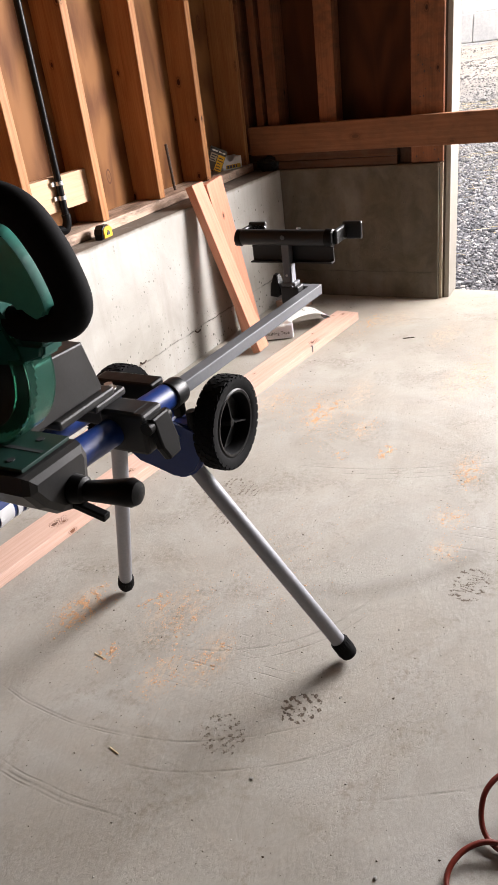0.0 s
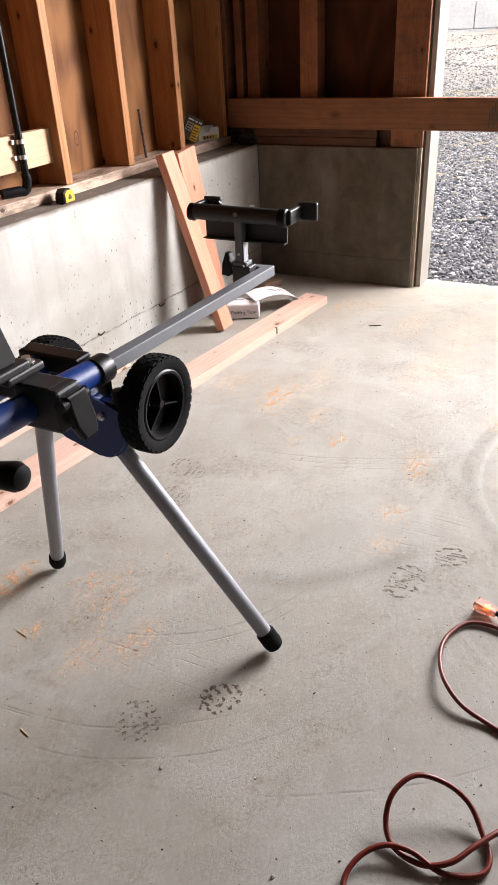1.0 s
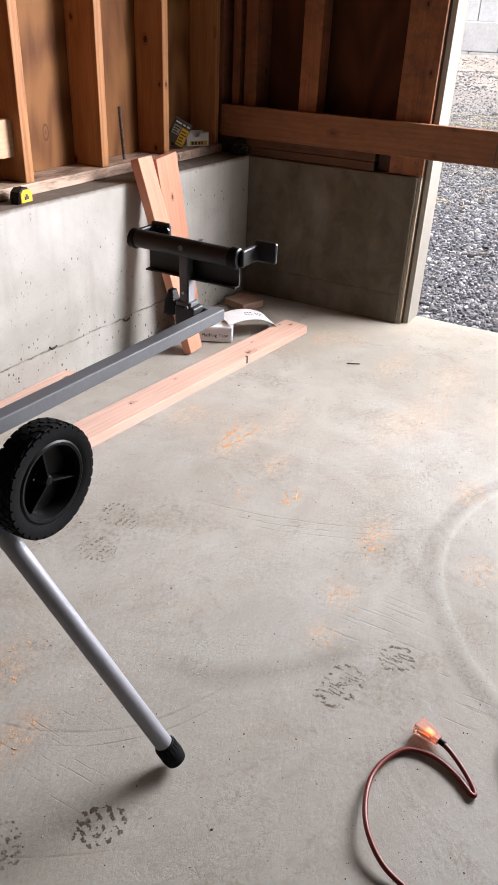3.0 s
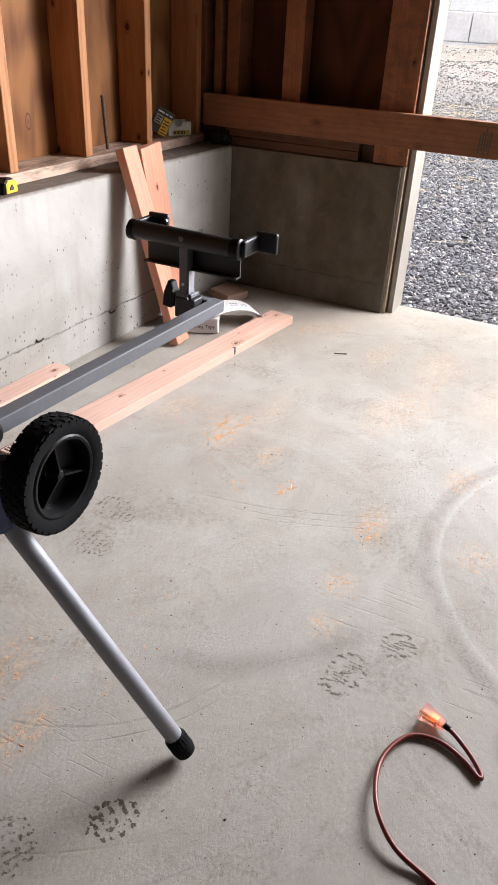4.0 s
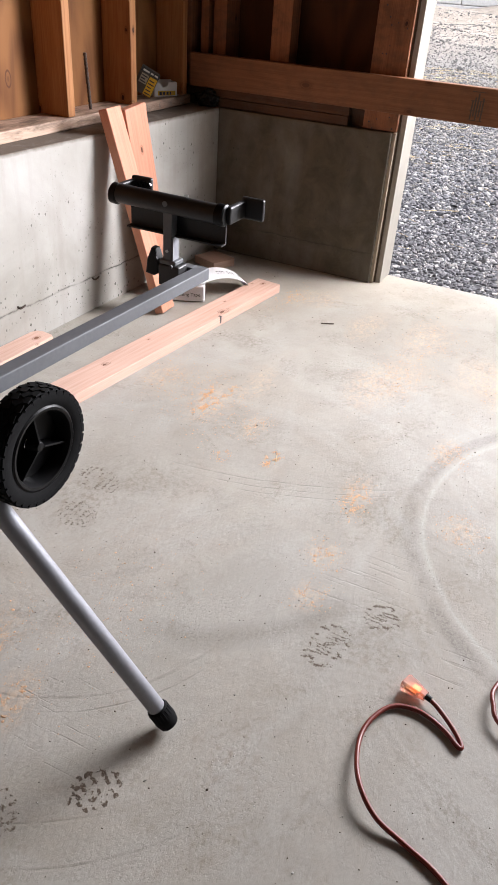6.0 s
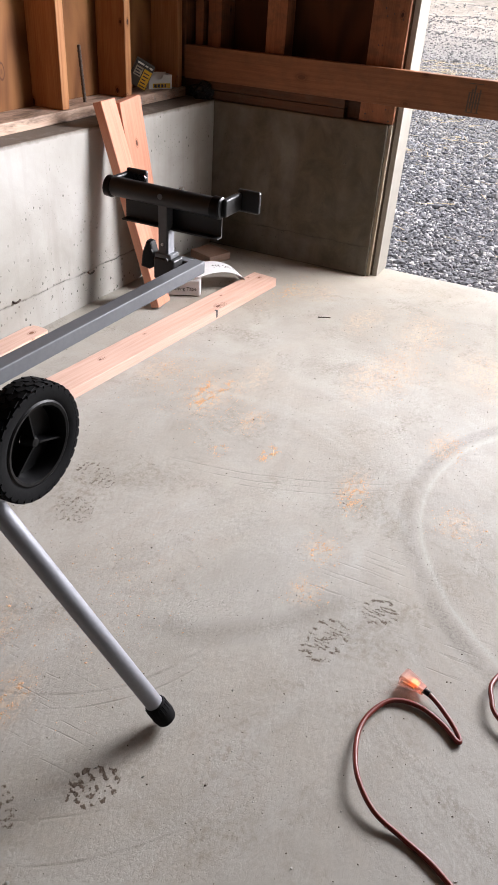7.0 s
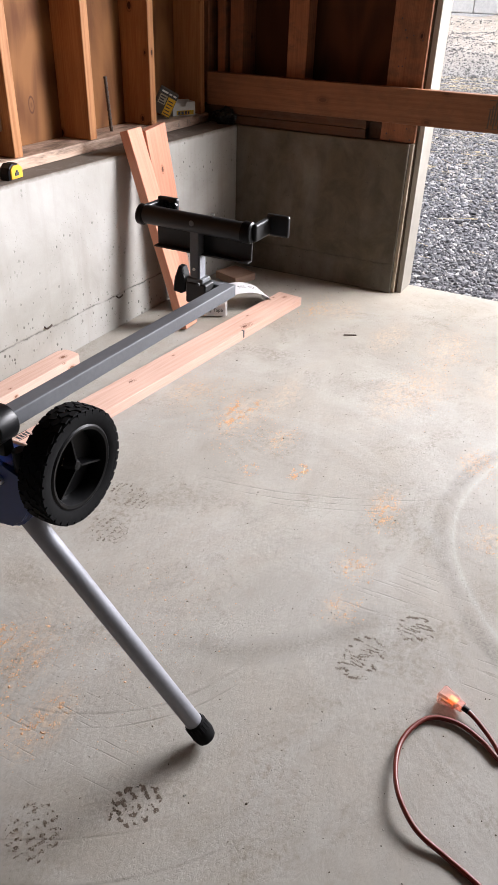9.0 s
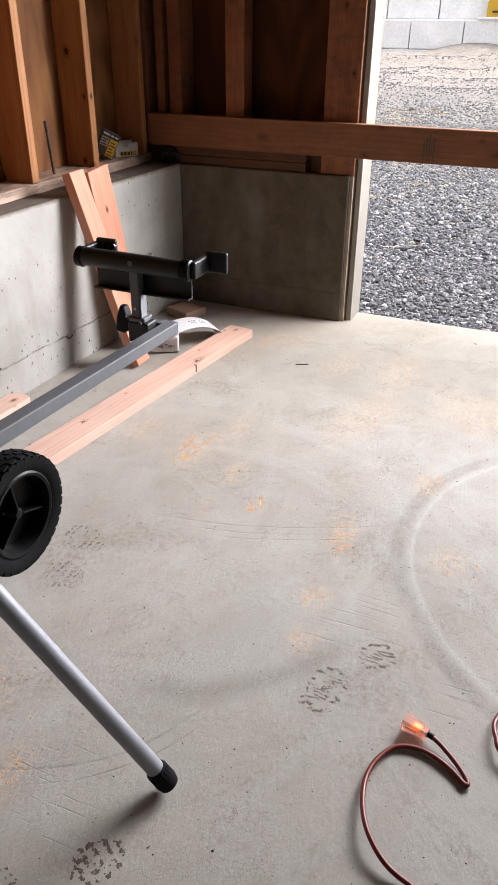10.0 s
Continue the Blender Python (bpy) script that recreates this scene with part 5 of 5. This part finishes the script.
for a in ang:
    ro.append([gb.verts.new((x, cy_ + r * math.cos(a), cz_ + r * math.sin(a))) for x, r in ((0.680, 0.106), (0.722, 0.106), (0.722, 0.102), (0.684, 0.102), (0.684, 0.084), (0.680, 0.084))])
for p, q in zip(ro, ro[1:]):
    for k in range(6):
        gb.faces.new((p[k], p[(k + 1) % 6], q[(k + 1) % 6], q[k]))
gb.faces.new(ro[0])
gb.faces.new(ro[-1][::-1])
part("blade_guard", gb, M_GUARD, saw, "clear green plastic blade guard", smooth=True)
bl = bmesh.new()
teeth = []
for k in range(120):
    r = 0.0975 if k % 2 else 0.0945
    teeth.append((cy_ + r * math.cos(2 * math.pi * k / 120), cz_ + r * math.sin(2 * math.pi * k / 120)))
a = [bl.verts.new((0.700, y, z)) for y, z in teeth]
b = [bl.verts.new((0.7022, y, z)) for y, z in teeth]
bl.faces.new(a)
bl.faces.new(b[::-1])
for k in range(120):
    bl.faces.new((a[k], a[(k + 1) % 120], b[(k + 1) % 120], b[k]))
part("blade", bl, M_DARKBAR, saw, "toothed steel saw blade")
part("motor", tube(bmesh.new(), [(0.50, 1.10, 0.955), (0.515, 1.10, 0.955), (0.66, 1.10, 0.955), (0.676, 1.10, 0.955)], 0.06, 32, radii=[0.052, 0.062, 0.062, 0.055]), M_PLASTIC, saw, "black motor housing", smooth=True)
part("head_arm", side_plate(bmesh.new(), [(1.14, 1.02), (1.30, 0.93), (1.33, 0.88), (1.33, 0.76), (1.27, 0.76), (1.27, 0.86), (1.12, 0.95)], 0.655, 0.715, 0.008), M_CASTING, saw, smooth=True)

# ---- extension cord ----
cord = thing("extension_cord", "red-brown extension cord looped on the slab with a lit connector", "extension cord")
R_ = 0.0048
c1 = [(1.547, 0.468, 0.016), (1.532, 0.440, 0.013), (1.505, 0.405, 0.008), (1.480, 0.384, 0.0065), (1.472, 0.388, 0.007), (1.495, 0.420, 0.007), (1.513, 0.470, 0.007), (1.503, 0.518, 0.007),
      (1.463, 0.546, 0.008), (1.409, 0.557, 0.011), (1.347, 0.546, 0.018), (1.299, 0.522, 0.021), (1.265, 0.482, 0.014), (1.250, 0.427, 0.0055), (1.232, 0.375, 0.0055), (1.200, 0.315, 0.0055),
      (1.15, 0.20, 0.0055), (1.26, 0.08, 0.006), (1.46, 0.16, 0.008), (1.545, 0.318, 0.016), (1.592, 0.348, 0.018), (1.635, 0.352, 0.014), (1.685, 0.325, 0.008), (1.70, 0.24, 0.0055),
      (1.58, 0.13, 0.0055), (1.32, 0.12, 0.0055), (1.14, 0.24, 0.0055), (1.075, 0.335, 0.010), (1.034, 0.368, 0.018), (0.992, 0.398, 0.020), (0.950, 0.428, 0.0165), (0.932, 0.470, 0.008),
      (0.940, 0.516, 0.008), (0.966, 0.540, 0.020), (1.008, 0.542, 0.045), (1.050, 0.515, 0.055), (1.064, 0.465, 0.045), (1.056, 0.422, 0.026), (1.021, 0.390, 0.008), (0.989, 0.373, 0.006),
      (0.956, 0.383, 0.006), (0.934, 0.437, 0.0065), (0.940, 0.488, 0.018), (0.930, 0.532, 0.019), (0.894, 0.564, 0.014), (0.846, 0.570, 0.008), (0.790, 0.530, 0.0055), (0.72, 0.40, 0.0055),
      (0.55, 0.22, 0.0055), (0.2, -0.2, 0.0055), (-0.5, -0.9, 0.0055), (-1.2, -1.1, 0.0055)]
part("cable", tube(bmesh.new(), spline(c1, 8), R_, 12), M_CORD, cord, smooth=True)
plug = frame_to((1.546, 0.470, 0.0165), (1.562, 0.520, 0.0155), (1, 0, 0))
bm = bmesh.new()
rings_ = []
for u, w, h in ((0.0, 0.0085, 0.0080), (0.012, 0.0098, 0.0092), (0.016, 0.0120, 0.0110), (0.046, 0.0170, 0.0132), (0.050, 0.0158, 0.0122)):
    rings_.append([bm.verts.new(plug @ Vector((u, w * sy * (1.0 if cut else 0.72), h * sz * (0.72 if cut else 1.0)))) for sy, sz, cut in ((-1, -1, 1), (-1, 1, 1), (-1, 1, 0), (1, 1, 0), (1, 1, 1), (1, -1, 1), (1, -1, 0), (-1, -1, 0))])
for a, b in zip(rings_, rings_[1:]):
    for k in range(8):
        bm.faces.new((a[k], a[(k + 1) % 8], b[(k + 1) % 8], b[k]))
bm.faces.new(rings_[0])
bm.faces.new(rings_[-1][::-1])
con = part("connector", bm, M_GLOW, cord, "clear orange connector glowing from a lamp inside")
part("contacts", box(bmesh.new(), 0.020, 0.044, -0.007, 0.007, 0.000, 0.006, 0.001, plug), M_STRAW, con)
part("indicator", box(bmesh.new(), 0.014, 0.030, -0.004, 0.004, -0.008, -0.002, 0.001, plug), M_NEON, con, "small glowing orange indicator lamp")
part("strain_relief", tube(bmesh.new(), [plug @ Vector((-0.012, 0, 0)), plug @ Vector((0.002, 0, 0))], 0.0062, 14), M_PLASTIC, cord, smooth=True)

# ---- dust, prints and crumbs on the slab ----
def boot_print(name, cx, cy, long_, wide, turn, fine, skew, gap, material, label, size, count, seed=3):
    """Mud that a boot sole left: broken clods in slanting rows inside an oval. fine: rows a metre; gap: how much stays bare."""
    r = np.random.default_rng(seed)
    pl, sz = [], []
    while len(pl) < count:
        u, v = r.uniform(-1.1, 1.1, 2)
        d = math.hypot(u, v) + 0.18 * noise.noise((u * 3, v * 3, seed))
        if d > 1.0:
            continue
        lx, ly = long_ * u, wide * v
        bars = math.sin((lx * math.cos(skew) + ly * math.sin(skew)) * fine * 2 * math.pi + 2.0 * noise.noise((lx * 40, ly * 40, seed)))
        clod = noise.noise((lx * 110, ly * 110, seed + 5)) + 0.6 * noise.noise((lx * 270, ly * 270, seed + 9)) + 0.35 * noise.noise((lx * 22, ly * 22, seed + 2))
        if clod + 0.32 * bars + 0.15 * (d - 0.6) < gap:
            continue
        pl.append((cx + lx * math.cos(turn) - ly * math.sin(turn), cy + lx * math.sin(turn) + ly * math.cos(turn), 0.0003))
        sz.append(size * r.lognormal(-0.75, 0.5))
    return scatter(name, pl, sz, 0.12, material, label, "footprint", 0.45, seed)


def sole_print(name, cx, cy, long_, wide, turn, lugs, bars, slant, label, seed):
    """A faint print: short lugs set across the rim of an oval, and slender slanting bars inside."""
    r = np.random.default_rng(seed)
    pl, sz = [], []
    strokes = []
    for k in range(lugs):
        a = 2 * math.pi * (k + r.uniform(-0.2, 0.2)) / lugs
        reach = r.uniform(0.74, 1.0)
        strokes.append((long_ * reach * math.cos(a), wide * reach * math.sin(a), slant + r.normal(0, 0.45), r.uniform(0.003, 0.008), 0.0017, int(r.uniform(10, 110))))
    for k in range(bars):
        u = -0.5 + (k + 0.5) / bars
        strokes.append((long_ * u * 1.15, wide * r.uniform(-0.3, 0.3), slant + r.normal(0, 0.15), r.uniform(0.009, 0.018), 0.0012, int(r.uniform(45, 110))))
    for u, v, a, half, fat, n in strokes:
        for _ in range(n):
            q = r.uniform(-1, 1) * half
            lx, ly = u + q * math.cos(a) + r.normal(0, fat), v + q * math.sin(a) + r.normal(0, fat)
            pl.append((cx + lx * math.cos(turn) - ly * math.sin(turn), cy + lx * math.sin(turn) + ly * math.cos(turn), 0.0002))
            sz.append(0.0011 * r.lognormal(-0.5, 0.45))
    return scatter(name, pl, sz, 0.12, M_SOIL, label, "footprint", 0.45, seed)


sole_print("footprint", 1.588, 0.690, 0.070, 0.041, radians(-12), 22, 9, radians(-70), "faint muddy boot sole print on the slab", 3)
sole_print("footprint", 1.718, 0.612, 0.044, 0.036, radians(-28), 15, 6, radians(-55), "faint muddy boot heel print on the slab", 4)
boot_print("footprint", 1.090, 0.928, 0.048, 0.036, radians(-40), 55, radians(10), 0.24, M_MUD, "dark brown muddy boot heel print on the slab", 0.0012, 3200, 5)
boot_print("footprint", 0.970, 1.052, 0.055, 0.045, radians(55), 70, radians(5), 0.30, M_SOIL, "pale boot sole print on the slab", 0.0011, 1400, 6)
boot_print("footprint", 1.82, 1.45, 0.07, 0.045, radians(70), 60, radians(20), 0.32, M_SOIL, "faint boot sole print on the slab near the stand", 0.0012, 1100, 7)
boot_print("footprint", 1.67, 1.41, 0.06, 0.045, radians(70), 60, radians(20), 0.32, M_SOIL, "faint boot heel print on the slab near the stand", 0.0012, 1000, 8)

rng = np.random.default_rng(11)
pl, sz = [], []
for cx, cy, rx, ry, n in ((2.42, 1.60, 0.10, 0.05, 70), (2.33, 1.40, 0.034, 0.018, 150), (2.41, 1.43, 0.03, 0.010, 60), (2.44, 1.37, 0.03, 0.008, 40), (2.40, 1.47, 0.12, 0.04, 60), (2.30, 1.33, 0.10, 0.05, 50), (2.29, 1.20, 0.04, 0.025, 40), (2.155, 1.085, 0.020, 0.010, 150), (2.10, 0.805, 0.045, 0.02, 120), (2.85, 0.92, 0.12, 0.06, 110),
                          (2.98, 0.54, 0.14, 0.07, 70), (3.20, 0.88, 0.2, 0.09, 90), (2.467, 0.632, 0.05, 0.03, 45), (2.097, 1.22, 0.018, 0.014, 25), (1.852, 0.804, 0.03, 0.03, 40), (2.11, 0.525, 0.05, 0.04, 40), (1.70, 0.78, 0.03, 0.03, 25),
                          (1.15, 1.592, 0.035, 0.022, 110), (1.20, 1.575, 0.04, 0.022, 130), (1.067, 1.418, 0.018, 0.012, 60), (1.266, 1.406, 0.022, 0.018, 55), (1.151, 1.178, 0.04, 0.02, 55), (1.253, 1.318, 0.07, 0.04, 60), (1.068, 1.259, 0.05, 0.03, 45),
                          (3.34, 1.53, 0.09, 0.03, 70), (1.45, 1.15, 0.14, 0.10, 60)):
    for _ in range(26 * n):
        px, py = cx + rng.normal(0, rx * 0.9), cy + rng.normal(0, ry * 0.9)
        if noise.noise((px * 38, py * 62, 4.0)) + 0.6 * noise.noise((px * 120, py * 150, 7.0)) < 0.10:
            continue
        pl.append((px, py, 0.0002))
        sz.append(0.00080 * rng.lognormal(0, 0.5))
scatter("wood_shavings", pl, sz, 0.3, M_DUST, "scattered orange wood shavings and saw dust on the slab", "saw dust", 0.5, 12)
pl, sz = [], []
for _ in range(2200):
    x, y = rng.uniform(0.6, 3.8), rng.uniform(0.1, 2.1)
    r = 0.00095 * rng.lognormal(0, 0.42)
    pl.append((x, y, r * 0.3))
    sz.append(r)
scatter("grit", pl, sz, 0.7, M_SOIL, "dark grit and crumbs scattered on the slab", "grit", 0.4, 13)
pl, sz = [], []
for _ in range(320):
    x, y = rng.uniform(0.6, 3.4), rng.uniform(0.2, 2.0)
    r = 0.0013 * rng.lognormal(0, 0.4)
    pl.append((x, y, r * 0.3))
    sz.append(r)
scatter("concrete_crumbs", pl, sz, 0.7, M_STEM, "pale concrete crumbs scattered on the slab", "grit", 0.4, 14)
for k, (x, y, l_, a) in enumerate(((0.854, 1.238, 0.014, 75), (1.058, 1.432, 0.016, 80), (2.165, 1.075, 0.016, 20))):
    tagged(part("wood_chip", box(bmesh.new(), -l_, l_, -0.0013, 0.0013, 0.0003, 0.0018, 0.0005, pose(x, y, 0, 0, 0, a)), M_STRAW), "small pale wood chip on the slab", "wood chip", "wood chips")
pl, sz = [(0.878, 1.016, 0.001), (0.903, 0.949, 0.0015), (0.815, 0.678, 0.0015), (0.725, 1.148, 0.001), (0.959, 0.782, 0.001)], [0.003, 0.0042, 0.004, 0.003, 0.0032]
scatter("pebble", pl, sz, 0.6, M_STEM, "small pale pebbles lying on the slab", "pebbles", 0.3, 21)
tagged(part("wood_splinter", box(bmesh.new(), -0.026, 0.026, -0.003, 0.003, 0.0005, 0.004, 0.001, pose(3.155, 1.296, 0, 0, 0, -62)), M_REBAR), "dark thin splinter on the slab", "splinter")
bm = bmesh.new()
for _ in range(420):
    x, y = rng.uniform(4.0, 12.0), rng.uniform(0.2, 3.8)
    l_ = rng.uniform(0.015, 0.045) * (1 + max(0.0, x - 5.0) * 0.25)
    box(bm, -l_, l_, -0.0009, 0.0009, -0.0007, 0.0007, 0.0, pose(x, y, ground_height(x, y) + 0.022, 0, rng.uniform(-8, 8), rng.uniform(0, 180)))
for cx, cy, wide, deep, n in ((10.9, 2.75, 0.35, 0.22, 60), (11.7, 2.66, 0.4, 0.2, 60), (6.52, 1.88, 0.12, 0.10, 7), (7.26, 1.68, 0.10, 0.12, 7), (7.95, 1.92, 0.14, 0.18, 12), (5.3, 1.31, 0.10, 0.08, 3)):
    for _ in range(n):
        x, y = rng.normal(cx, deep), rng.normal(cy, wide)
        l_ = rng.uniform(0.03, 0.08)
        box(bm, -l_, l_, -0.0016, 0.0016, -0.001, 0.001, 0.0, pose(x, y, ground_height(x, y) + 0.022, 0, rng.uniform(-6, 6), rng.normal(95, 45)))
tagged(part("straw", bm, M_STRAW), "scattered dry straw on the gravel", "straw", kind="stuff")
tagged(part("shim", box(bmesh.new(), -0.02, 0.02, -0.045, 0.045, 0, 0.02, 0.001, pose(3.925, 1.06, -0.075, 0, 0, -15)), M_STRAW), "pale wood shim lying in the gravel by the slab", "wood shim")

# stamps as plain bars
bm = bmesh.new()
for k in range(4):
    box(bm, 1.478 + 0.012 * k, 1.485 + 0.012 * k, 0.030, 0.050, -0.0196, -0.0192)
for v in (0.024, 0.054):
    box(bm, 1.472, 1.532, v, v + 0.0022, -0.0196, -0.0192)
part("grade_stamp", bm, M_INK, fplank)
for words, x in (("2", 3.334), ("6", 3.436), ("16", 3.517), ("25", 3.618)):
    lettering("chalk_figure", words, 0.034, pose(x, 2.2655, 0.660, 90, 0, 0), wall_n, M_CHALK)
bm = bmesh.new()
for k in range(5):
    box(bm, 3.6712, 3.6718, 0.955 + 0.010 * k, 0.961 + 0.010 * k, 0.748 + 0.012 * (k % 2), 0.842 - 0.014 * ((k + 1) % 3))
for z in (0.745, 0.846, 0.78, 0.815):
    box(bm, 3.6712, 3.6718, 0.950, 1.006, z, z + 0.0025)
stamp = part("grade_stamp", bm, M_DARK_BROWN, None, "")
stamp.parent = brace
stamp.matrix_parent_inverse = brace.matrix_basis.inverted()
